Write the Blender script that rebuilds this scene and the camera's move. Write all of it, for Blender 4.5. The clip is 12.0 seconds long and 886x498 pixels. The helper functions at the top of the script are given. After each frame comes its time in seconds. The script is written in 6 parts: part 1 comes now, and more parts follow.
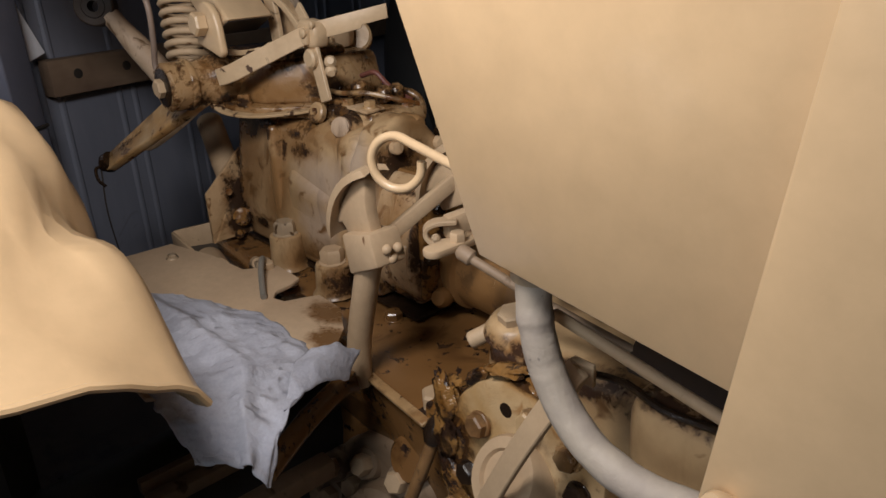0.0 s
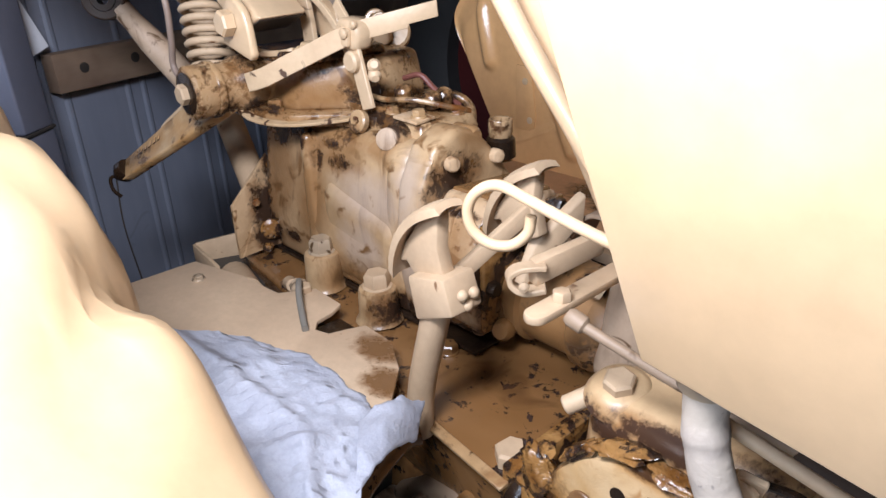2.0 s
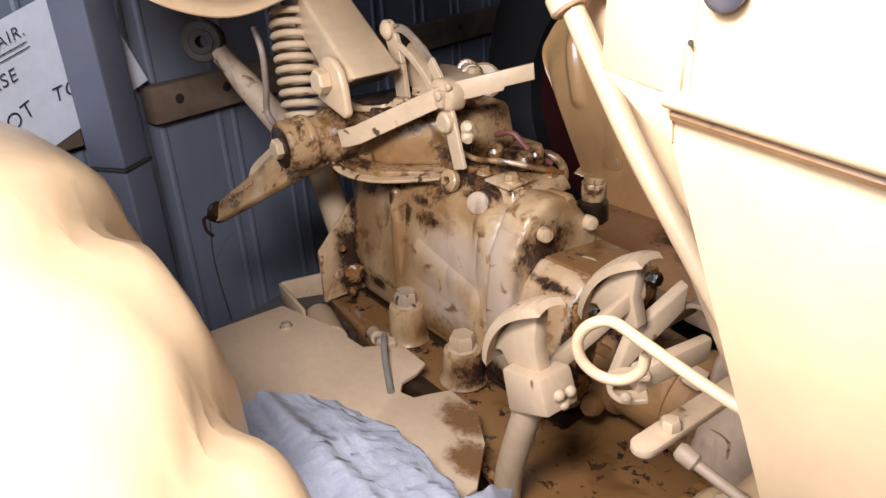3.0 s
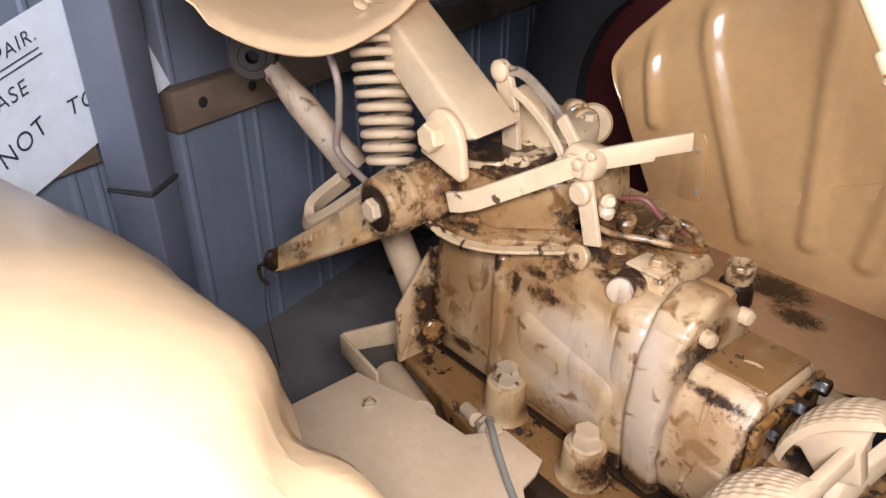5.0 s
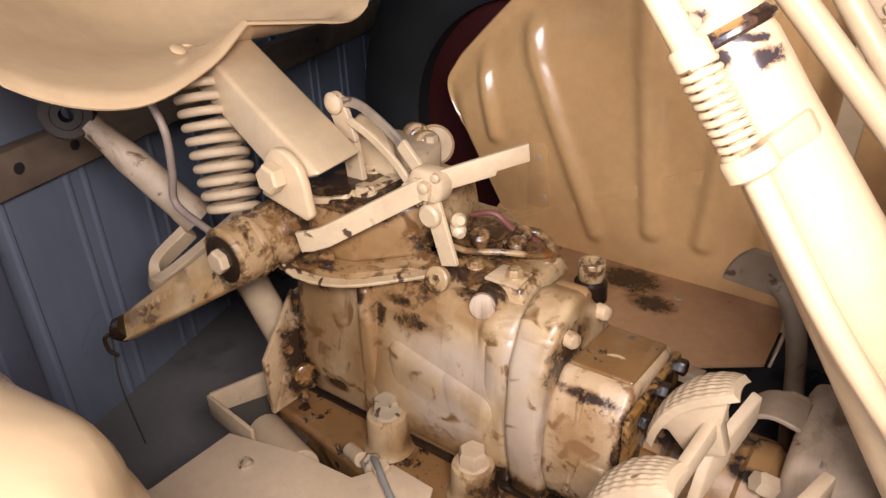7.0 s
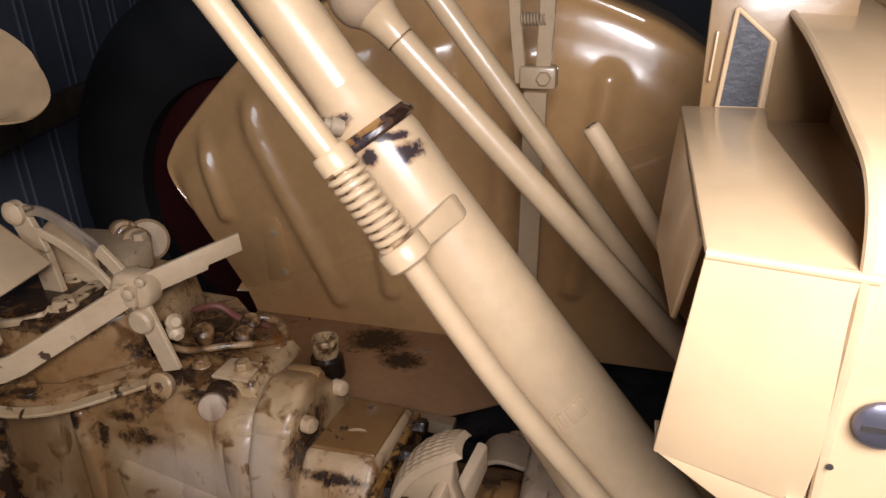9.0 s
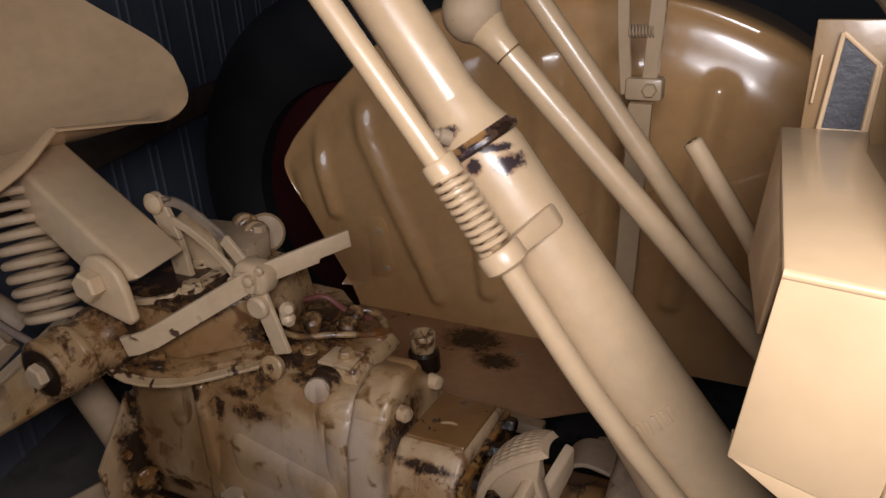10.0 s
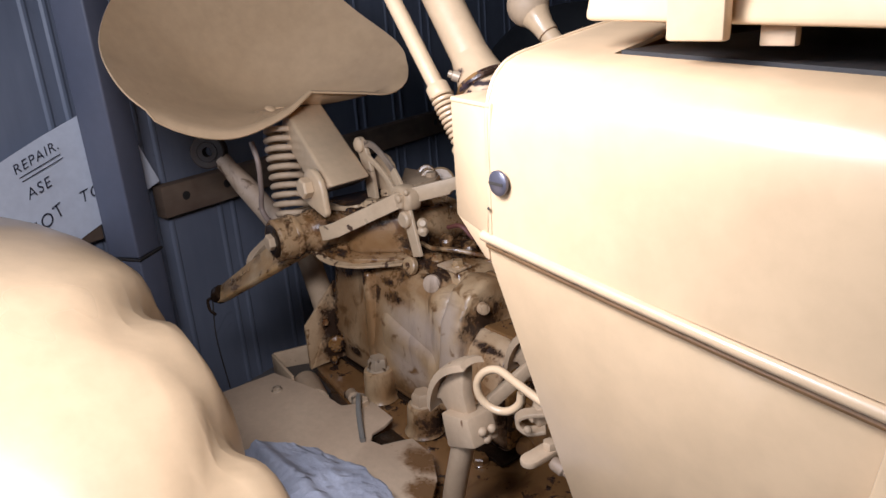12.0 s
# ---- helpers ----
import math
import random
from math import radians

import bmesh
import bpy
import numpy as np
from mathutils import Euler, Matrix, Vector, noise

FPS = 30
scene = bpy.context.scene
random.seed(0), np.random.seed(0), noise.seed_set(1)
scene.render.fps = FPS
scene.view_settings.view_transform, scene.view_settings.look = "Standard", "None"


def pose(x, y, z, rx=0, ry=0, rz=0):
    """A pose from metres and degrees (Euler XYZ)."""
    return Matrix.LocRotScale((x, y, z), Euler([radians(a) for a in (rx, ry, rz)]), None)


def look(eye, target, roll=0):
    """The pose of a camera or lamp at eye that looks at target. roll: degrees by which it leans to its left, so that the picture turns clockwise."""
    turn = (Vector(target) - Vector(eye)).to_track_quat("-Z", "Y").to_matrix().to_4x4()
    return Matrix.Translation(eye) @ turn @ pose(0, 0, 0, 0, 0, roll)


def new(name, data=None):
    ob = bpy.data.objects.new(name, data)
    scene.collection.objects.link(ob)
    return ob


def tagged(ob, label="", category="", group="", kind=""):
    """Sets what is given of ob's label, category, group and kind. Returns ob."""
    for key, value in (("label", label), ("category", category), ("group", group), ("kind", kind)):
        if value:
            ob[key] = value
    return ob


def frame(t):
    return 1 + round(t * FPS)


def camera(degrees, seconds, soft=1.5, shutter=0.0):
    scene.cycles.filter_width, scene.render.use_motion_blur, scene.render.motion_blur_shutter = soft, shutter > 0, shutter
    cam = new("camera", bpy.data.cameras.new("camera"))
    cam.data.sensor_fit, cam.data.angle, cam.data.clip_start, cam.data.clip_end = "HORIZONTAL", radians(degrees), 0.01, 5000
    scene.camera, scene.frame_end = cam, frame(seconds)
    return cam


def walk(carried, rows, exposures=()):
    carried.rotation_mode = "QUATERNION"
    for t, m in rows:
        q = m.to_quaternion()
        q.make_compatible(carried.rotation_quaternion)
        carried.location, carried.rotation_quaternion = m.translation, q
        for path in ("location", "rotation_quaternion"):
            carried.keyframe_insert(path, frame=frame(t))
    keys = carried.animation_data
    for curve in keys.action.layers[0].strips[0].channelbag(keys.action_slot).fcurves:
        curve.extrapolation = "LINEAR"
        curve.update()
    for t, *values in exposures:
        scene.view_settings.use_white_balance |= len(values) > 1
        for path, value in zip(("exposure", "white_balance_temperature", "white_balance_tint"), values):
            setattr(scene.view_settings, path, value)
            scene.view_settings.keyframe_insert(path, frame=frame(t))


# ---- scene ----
cam = camera(64.22, 12.0)
PATH = [
    (0, (0.8170, -0.6240, 1.0370), (-0.5580, 0.6040, 0.2620), -2.10),
    (0.5, (0.7700, -0.6220, 1.0070), (-0.5440, 0.6060, 0.1330), -0.10),
    (1, (0.7350, -0.6210, 0.9920), (-0.4980, 0.6440, 0.0540), 0.70),
    (1.5, (0.7080, -0.6220, 1.0210), (-0.5220, 0.6840, 0.1360), 0.30),
    (2, (0.6840, -0.6050, 1.0640), (-0.6650, 0.6060, 0.2200), -2.40),
    (2.5, (0.6740, -0.6000, 1.1260), (-0.8310, 0.4470, 0.3250), -2.40),
    (2.7, (0.6610, -0.5890, 1.1300), (-0.8340, 0.4560, 0.3110), -2.80),
    (4.3, (0.4400, -0.6410, 1.2410), (-0.8650, 0.5290, 0.2770), -1.00),
    (4.5, (0.4100, -0.6350, 1.2420), (-0.8940, 0.5280, 0.2680), -1.30),
    (5, (0.3590, -0.6360, 1.2380), (-0.9630, 0.4870, 0.2420), -0.00),
    (5.5, (0.3480, -0.6380, 1.2390), (-0.9710, 0.4800, 0.2350), -0.00),
    (6, (0.3490, -0.6350, 1.2400), (-0.9240, 0.5440, 0.2460), -1.30),
    (6.5, (0.3630, -0.6240, 1.2430), (-0.8570, 0.6510, 0.3030), -2.90),
    (7, (0.3610, -0.6140, 1.2370), (-0.7200, 0.7820, 0.2970), -2.50),
    (7.5, (0.3610, -0.6040, 1.2370), (-0.6110, 0.8510, 0.2680), -2.50),
    (7.7, (0.3600, -0.5940, 1.2390), (-0.4550, 0.9490, 0.2620), -1.00),
    (9.3, (0.4170, -0.5770, 1.2650), (-0.1320, 1.1630, 0.4460), -2.00),
    (9.5, (0.4170, -0.5770, 1.2650), (-0.1650, 1.1430, 0.4280), -1.70),
    (10, (0.4220, -0.6020, 1.2770), (-0.3900, 1.0360, 0.4670), -2.80),
    (10.5, (0.4570, -0.6270, 1.2780), (-0.5330, 0.8980, 0.4460), -3.10),
    (11, (0.5430, -0.6410, 1.2810), (-0.6760, 0.7310, 0.4870), -3.60),
    (11.5, (0.6860, -0.6440, 1.2590), (-0.7070, 0.5620, 0.4810), -5.70),
    (12, (0.8210, -0.6640, 1.2310), (-0.6900, 0.4640, 0.5650), -3.90),
]

EXPOSURES = [(0.0, -1.2, 6700, 12), (0.5, -0.3, 5800, 11), (1.0, 0.16, 5600, 11), (1.5, 0.25, 5650, 11), (2.0, 0.08, 5650, 12), (2.5, -0.12, 6000, 14), (4.5, 0.15, 6050, 14), (5.5, 0.38, 5850, 13),
             (6.5, 0.2, 6200, 15), (7.5, -0.12, 6350, 16), (9.5, -1.50, 6200, 15), (10.0, -1.65, 6300, 16), (10.5, -1.5, 6150, 18), (11.0, -1.17, 6050, 20), (11.5, -1.03, 5900, 16), (12.0, -0.95, 5650, 15)]
walk(cam, [(t, look(eye, target, roll)) for t, eye, target, roll in PATH], EXPOSURES)


# ---- light: a dim shed, a fixed lamp for the camera's own light, and an added soft fill ----
world = bpy.data.worlds.new("shed_air")
scene.world = world
world.use_nodes = True
world.node_tree.nodes["Background"].inputs["Color"].default_value = (0.75, 0.85, 1.0, 1)
world.node_tree.nodes["Background"].inputs["Strength"].default_value = 0.010


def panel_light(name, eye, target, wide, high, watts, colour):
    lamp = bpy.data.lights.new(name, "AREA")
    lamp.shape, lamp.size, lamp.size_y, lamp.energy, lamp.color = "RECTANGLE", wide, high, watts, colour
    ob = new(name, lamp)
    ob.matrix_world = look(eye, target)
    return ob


# fixed panel standing in for the light that travels with the camera
panel_light("camera_side_lamp", (0.49, -0.68, 1.40), (0.0, -0.24, 0.88), 0.30, 0.14, 15.5, (1.0, 0.97, 0.95))
# added bluish fill, taken as daylight from behind; no doorway is built or seen
panel_light("soft_fill_light", (0.9, -3.2, 2.1), (-0.2, -0.2, 0.8), 1.6, 1.1, 78.0, (0.86, 0.93, 1.0))


# ---- building helpers ----
def V(*a):
    return Vector(a)


def part(name, bm, material, parent=None, label="", smooth=38):
    """Links a bmesh as one mesh object under a thing or a part."""
    bmesh.ops.recalc_face_normals(bm, faces=bm.faces)
    for f in bm.faces:
        f.smooth = True
    for e in bm.edges:
        if len(e.link_faces) == 2 and e.calc_face_angle(0) > radians(smooth):
            e.smooth = False
    me = bpy.data.meshes.new(name)
    bm.to_mesh(me)
    bm.free()
    me.materials.append(material)
    ob = new(name, me)
    ob.parent = parent
    return tagged(ob, label)


def thing(name, label, category, at=(0, 0, 0), group="", kind=""):
    ob = new(name)
    ob.empty_display_size = 0.05
    return tagged(ob, label, category, group, kind)


def soften(bm, width, segments=2, least=25):
    if width > 0:
        ed = [e for e in bm.edges if len(e.link_faces) == 2 and e.calc_face_angle(0) > radians(least)]
        bmesh.ops.bevel(bm, geom=ed, offset=width, segments=segments, affect="EDGES", profile=0.5, clamp_overlap=True)
    return bm


def merged(*bms):
    out = bmesh.new()
    for b in bms:
        me = bpy.data.meshes.new("tmp")
        b.to_mesh(me)
        b.free()
        out.from_mesh(me)
        bpy.data.meshes.remove(me)
    return out


def block(x0, x1, y0, y1, z0, z1, bevel=0.004):
    bm = bmesh.new()
    bmesh.ops.create_cube(bm, size=1)
    for v in bm.verts:
        v.co = V((x0 + x1) / 2 + v.co.x * (x1 - x0), (y0 + y1) / 2 + v.co.y * (y1 - y0), (z0 + z1) / 2 + v.co.z * (z1 - z0))
    return soften(bm, bevel)


def hexa(low, high, bevel=0.004, segments=2):
    """A solid between two polygons with as many corners."""
    bm = bmesh.new()
    a, b = [bm.verts.new(p) for p in low], [bm.verts.new(p) for p in high]
    bm.faces.new(a[::-1]), bm.faces.new(b)
    for i in range(len(a)):
        j = (i + 1) % len(a)
        bm.faces.new((a[i], a[j], b[j], b[i]))
    bmesh.ops.recalc_face_normals(bm, faces=bm.faces)
    return soften(bm, bevel, segments)


def prism(points, axis, a, b, bevel=0.003, segments=2):
    """A polygon in the plane across an axis, drawn out along it from a to b."""
    put = {"x": lambda p, d: (d, p[0], p[1]), "y": lambda p, d: (p[0], d, p[1]), "z": lambda p, d: (p[0], p[1], d)}[axis]
    return hexa([put(p, a) for p in points], [put(p, b) for p in points], bevel, segments)


def basis(d):
    d = Vector(d).normalized()
    u = d.cross(V(0, 0, 1))
    if u.length < 0.05:
        u = V(0, 1, 0)
    u.normalize()
    return d, u, u.cross(d).normalized()


def lathe(at, way, profile, n=24, hole=False):
    """A turned solid: profile rows of (distance along way, radius)."""
    d, u, w = basis(way)
    bm = bmesh.new()
    rings = []
    for s, r in profile:
        rings.append([bm.verts.new(Vector(at) + d * s + (u * math.cos(6.283185 * i / n) + w * math.sin(6.283185 * i / n)) * r) for i in range(n)])
    for a, b in zip(rings, rings[1:]):
        for i in range(n):
            bm.faces.new((a[i], a[(i + 1) % n], b[(i + 1) % n], b[i]))
    if hole:
        for i in range(n):
            bm.faces.new((rings[-1][i], rings[-1][(i + 1) % n], rings[0][(i + 1) % n], rings[0][i]))
    else:
        bm.faces.new(rings[0][::-1]), bm.faces.new(rings[-1])
    return bm


def rod(a, b, r, bevel=0.0015, n=18):
    a, b = Vector(a), Vector(b)
    h = (b - a).length
    k = min(bevel, r * 0.4)
    return lathe(a, b - a, [(0, r - k), (k, r), (h - k, r), (h, r - k)], n)


def curve_points(points, steps=8):
    """A smooth line through the points (Catmull-Rom)."""
    p = [Vector(q) for q in points]
    p = [p[0] * 2 - p[1]] + p + [p[-1] * 2 - p[-2]]
    out = []
    for i in range(1, len(p) - 2):
        for k in range(steps):
            t = k / steps
            a, b, c, d = p[i - 1], p[i], p[i + 1], p[i + 2]
            out.append(0.5 * (2 * b + (c - a) * t + (2 * a - 5 * b + 4 * c - d) * t * t + (3 * b - a - 3 * c + d) * t ** 3))
    return out + [p[-2]]


def tube(points, r, n=12, steps=8, radii=None):
    pts = curve_points(points, steps) if steps > 1 else [Vector(p) for p in points]
    bm = bmesh.new()
    rings, u = [], None
    for i, p in enumerate(pts):
        d = (pts[min(i + 1, len(pts) - 1)] - pts[max(i - 1, 0)]).normalized()
        if u is None:
            u = basis(d)[1]
        u = (u - d * u.dot(d)).normalized()
        w = d.cross(u)
        rr = r if radii is None else radii(i / (len(pts) - 1))
        rings.append([bm.verts.new(p + (u * math.cos(6.283185 * k / n) + w * math.sin(6.283185 * k / n)) * rr) for k in range(n)])
    for a, b in zip(rings, rings[1:]):
        for k in range(n):
            bm.faces.new((a[k], a[(k + 1) % n], b[(k + 1) % n], b[k]))
    bm.faces.new(rings[0][::-1]), bm.faces.new(rings[-1])
    return bm


def strap(points, wide, thick, steps=6, bevel=0.001):
    """A flat bar along a line; wide: its half width as a vector, thick: its thickness."""
    pts = curve_points(points, steps) if steps > 1 else [Vector(p) for p in points]
    wide = Vector(wide)
    bm = bmesh.new()
    rows = []
    for i, p in enumerate(pts):
        d = (pts[min(i + 1, len(pts) - 1)] - pts[max(i - 1, 0)]).normalized()
        w = (wide - d * wide.dot(d)).normalized() * wide.length
        k = d.cross(w).normalized() * thick / 2
        rows.append([bm.verts.new(p + s) for s in (w + k, -w + k, -w - k, w - k)])
    for a, b in zip(rows, rows[1:]):
        for i in range(4):
            bm.faces.new((a[i], a[(i + 1) % 4], b[(i + 1) % 4], b[i]))
    bm.faces.new(rows[0][::-1]), bm.faces.new(rows[-1])
    bmesh.ops.recalc_face_normals(bm, faces=bm.faces)
    return soften(bm, bevel, 1, 50)


def bolt(at, way, across, height, washer=0.0, turn=0.0):
    """A hexagon head with a chamfer, on a washer where there is one."""
    d, u, w = basis(way)
    at = Vector(at)
    bm = bmesh.new()
    r = across / 2 / math.cos(math.pi / 6)
    rows = ((0, r), (height * 0.82, r), (height, r * 0.84))
    rings = [[bm.verts.new(at + d * s + (u * math.cos(turn + math.pi / 3 * i) + w * math.sin(turn + math.pi / 3 * i)) * q) for i in range(6)] for s, q in rows]
    for a, b in zip(rings, rings[1:]):
        for i in range(6):
            bm.faces.new((a[i], a[(i + 1) % 6], b[(i + 1) % 6], b[i]))
    bm.faces.new(rings[0][::-1]), bm.faces.new(rings[-1])
    soften(bm, across * 0.04, 1)
    if washer:
        bm = merged(bm, lathe(at - d * 0.002, d, [(0, washer), (0.003, washer), (0.004, washer * 0.93)], 20))
    return bm


def sheet(rows, thickness=0.003):
    """A skin over a grid of points, with thickness."""
    bm = bmesh.new()
    g = [[bm.verts.new(p) for p in row] for row in rows]
    for a, b in zip(g, g[1:]):
        for i in range(len(a) - 1):
            bm.faces.new((a[i], a[i + 1], b[i + 1], b[i]))
    bmesh.ops.recalc_face_normals(bm, faces=bm.faces)
    bmesh.ops.solidify(bm, geom=bm.faces[:], thickness=thickness)
    return bm


def along(x, table):
    """Smooth reading of a table of (x, value) rows."""
    if x <= table[0][0]:
        return table[0][1]
    for (a, p), (b, q) in zip(table, table[1:]):
        if x <= b:
            t = (x - a) / (b - a)
            return p + (q - p) * t
    return table[-1][1]


def smooth_along(x, table, h=0.03):
    return sum(along(x + h * k / 3, table) * w for k, w in zip(range(-3, 4), (1, 2, 3, 4, 3, 2, 1))) / 16


def bell(x, c, w):
    return math.exp(-((x - c) / w) ** 2)
# ---- materials ----
def nodes_of(name):
    m = bpy.data.materials.new(name)
    m.use_nodes = True
    return m, m.node_tree.nodes, m.node_tree.links, m.node_tree.nodes["Principled BSDF"]


def tex_noise(n, l, scale, detail=4.0, rough=0.6, distort=0.0, stretch=None):
    co = n.new("ShaderNodeTexCoord")
    src = co.outputs["Object"]
    if stretch:
        mp = n.new("ShaderNodeMapping")
        mp.inputs["Scale"].default_value = stretch
        l.new(src, mp.inputs["Vector"])
        src = mp.outputs["Vector"]
    t = n.new("ShaderNodeTexNoise")
    t.inputs["Scale"].default_value, t.inputs["Detail"].default_value = scale, detail
    t.inputs["Roughness"].default_value, t.inputs["Distortion"].default_value = rough, distort
    l.new(src, t.inputs["Vector"])
    return t.outputs["Fac"]


def ramp(n, l, src, a, b, ca=(0, 0, 0, 1), cb=(1, 1, 1, 1)):
    r = n.new("ShaderNodeValToRGB")
    r.color_ramp.elements[0].position, r.color_ramp.elements[1].position = a, b
    r.color_ramp.elements[0].color, r.color_ramp.elements[1].color = ca, cb
    l.new(src, r.inputs["Fac"])
    return r.outputs["Color"]


def mix(n, l, fac, a, b, kind="MIX"):
    m = n.new("ShaderNodeMix")
    m.data_type, m.blend_type = "RGBA", kind
    for key, v in (("Factor", fac), ("A", a), ("B", b)):
        s = next(i for i in m.inputs if i.name == key and i.type == ("VALUE" if key == "Factor" else "RGBA"))
        if isinstance(v, (int, float)):
            s.default_value = v
        elif isinstance(v, tuple):
            s.default_value = (*v[:3], 1)
        else:
            l.new(v, s)
    return next(o for o in m.outputs if o.type == "RGBA")


def times(n, l, a, b):
    m = n.new("ShaderNodeMath")
    m.operation = "MULTIPLY"
    for s, v in zip(m.inputs, (a, b)):
        if isinstance(v, (int, float)):
            s.default_value = v
        else:
            l.new(v, s)
    return m.outputs[0]


def bump(n, l, bsdf, height, strength, dist):
    b = n.new("ShaderNodeBump")
    b.inputs["Strength"].default_value, b.inputs["Distance"].default_value = strength, dist
    l.new(height, b.inputs["Height"])
    l.new(b.outputs["Normal"], bsdf.inputs["Normal"])


def patches(n, l, spots):
    """1 in the middle of the nearest patch, 0 at its rim; rows of centre and half sizes."""
    co = n.new("ShaderNodeTexCoord")
    best = None
    for x, y, z, rx, ry, rz in spots:
        a, b, c, d = n.new("ShaderNodeVectorMath"), n.new("ShaderNodeVectorMath"), n.new("ShaderNodeVectorMath"), n.new("ShaderNodeMath")
        a.operation, b.operation, c.operation, d.operation = "SUBTRACT", "MULTIPLY", "LENGTH", "SUBTRACT"
        a.inputs[1].default_value, b.inputs[1].default_value, d.inputs[0].default_value = (x, y, z), (1 / rx, 1 / ry, 1 / rz), 1.0
        l.new(co.outputs["Object"], a.inputs[0]), l.new(a.outputs[0], b.inputs[0]), l.new(b.outputs[0], c.inputs[0])
        l.new(c.outputs["Value"], d.inputs[1])
        if best is None:
            best = d.outputs[0]
        else:
            m = n.new("ShaderNodeMath")
            m.operation = "MAXIMUM"
            l.new(best, m.inputs[0]), l.new(d.outputs[0], m.inputs[1])
            best = m.outputs[0]
    return best


def ragged(n, l, src, grain, amount):
    """The patches with their rims broken up by noise."""
    m = n.new("ShaderNodeMath")
    m.operation = "MULTIPLY_ADD"
    l.new(tex_noise(n, l, grain, 7, 0.62, 0.5), m.inputs[0])
    m.inputs[1].default_value = amount
    k = n.new("ShaderNodeMath")
    k.operation = "SUBTRACT"
    l.new(src, k.inputs[0])
    k.inputs[1].default_value = amount * 0.5
    l.new(k.outputs[0], m.inputs[2])
    return m.outputs[0]


def surface(name, colour, second, rough=0.5, grain=60.0, broad=5.0, relief=0.3, metal=0.0, depth=0.002,
            stain=None, stain_size=9.0, stain_at=(0.52, 0.6), stain_rough=0.2, chips=None, chip_at=(0.68, 0.7), chip_size=55.0, coat=0.0, stretch=None, stain_warp=0.25, stain_where=(0.40, 0.58), runs=None, spots=(), pale_sheen=(), spot_grain=55.0, film=(), lumps=0.0, streaks=None, spot_core=(0.020, 0.011, 0.008), spot_halo=(0.19, 0.092, 0.032)):
    """Two-scale colour variation with fine relief; stain: dark greasy patches, chips: small marks."""
    m, n, l, b = nodes_of(name)
    fine, wide = tex_noise(n, l, grain, 5, stretch=stretch), tex_noise(n, l, broad, 3, 0.55, 0.4)
    col = mix(n, l, ramp(n, l, wide, 0.3, 0.72), colour, second)
    col = mix(n, l, times(n, l, ramp(n, l, fine, 0.35, 0.75), 0.35), col, tuple(c * 0.72 for c in second))
    rgh = ramp(n, l, wide, 0.25, 0.8, (rough * 0.85,) * 3 + (1,), (min(1, rough * 1.2),) * 3 + (1,))
    if stain:
        s1 = ramp(n, l, tex_noise(n, l, stain_size, 9, 0.66, stain_warp), *stain_at)
        s2 = ramp(n, l, tex_noise(n, l, stain_size * 0.33, 3, 0.5, 0.2), *stain_where)
        s = times(n, l, s1, s2)
        if runs:
            co = n.new("ShaderNodeTexCoord")
            sp = n.new("ShaderNodeSeparateXYZ")
            l.new(co.outputs["Object"], sp.inputs[0])
            high = n.new("ShaderNodeMapRange")
            high.inputs["From Min"].default_value, high.inputs["From Max"].default_value = runs[0], runs[1]
            l.new(sp.outputs["Z"], high.inputs["Value"])
            drip = ramp(n, l, tex_noise(n, l, 20, 8, 0.62, 0.35, (1.0, 1.0, 0.28)), runs[2], runs[2] + 0.09)
            s = mix(n, l, times(n, l, high.outputs["Result"], drip), s, (1.0, 1.0, 1.0))
        deep = ramp(n, l, tex_noise(n, l, stain_size * 2.4, 5, 0.6), 0.45, 0.62)
        col = mix(n, l, s, col, mix(n, l, deep, tuple(c * 3.2 for c in stain), stain))
        rgh = mix(n, l, s, rgh, (stain_rough,) * 3)
    if film:
        d = ramp(n, l, ragged(n, l, patches(n, l, film), 22, 1.1), -0.05, 0.6)
        col = mix(n, l, times(n, l, d, 0.75), col, (0.22, 0.108, 0.036))
        rgh = mix(n, l, d, rgh, (0.28,) * 3)
    if streaks:
        run = ramp(n, l, tex_noise(n, l, streaks[1], 7, 0.62, 0.5, (1.0, 1.0, 0.22)), *streaks[2])
        run = times(n, l, run, ramp(n, l, tex_noise(n, l, 8.0, 3, 0.5, 0.6), 0.40, 0.60))
        col = mix(n, l, times(n, l, run, 0.8), col, streaks[0])
    # paler patches that put reflected daylight into the colour
    if pale_sheen:
        d = ramp(n, l, ragged(n, l, patches(n, l, pale_sheen), 30, 0.9), 0.05, 0.6)
        col = mix(n, l, times(n, l, d, 0.6), col, (0.46, 0.365, 0.295))
        rgh = mix(n, l, d, rgh, (0.34,) * 3)
    if spots:
        around = patches(n, l, spots)
        p = ragged(n, l, ragged(n, l, around, spot_grain, 1.5), spot_grain * 3.2, 0.9)
        halo, core = ramp(n, l, ragged(n, l, around, spot_grain * 0.5, 1.3), -0.25, 0.5), ramp(n, l, p, 0.18, 0.52)
        col = mix(n, l, times(n, l, halo, 0.85), col, spot_halo)
        col = mix(n, l, times(n, l, core, 0.93), col, spot_core)
        rgh = mix(n, l, core, rgh, (0.24,) * 3)
    if chips:
        c = ramp(n, l, tex_noise(n, l, chip_size, 3, 0.5, 0.8), *chip_at)
        col = mix(n, l, c, col, chips)
    l.new(col, b.inputs["Base Color"])
    l.new(rgh, b.inputs["Roughness"])
    b.inputs["Metallic"].default_value = metal
    b.inputs["Coat Weight"].default_value = coat
    b.inputs["Coat Roughness"].default_value = 0.12
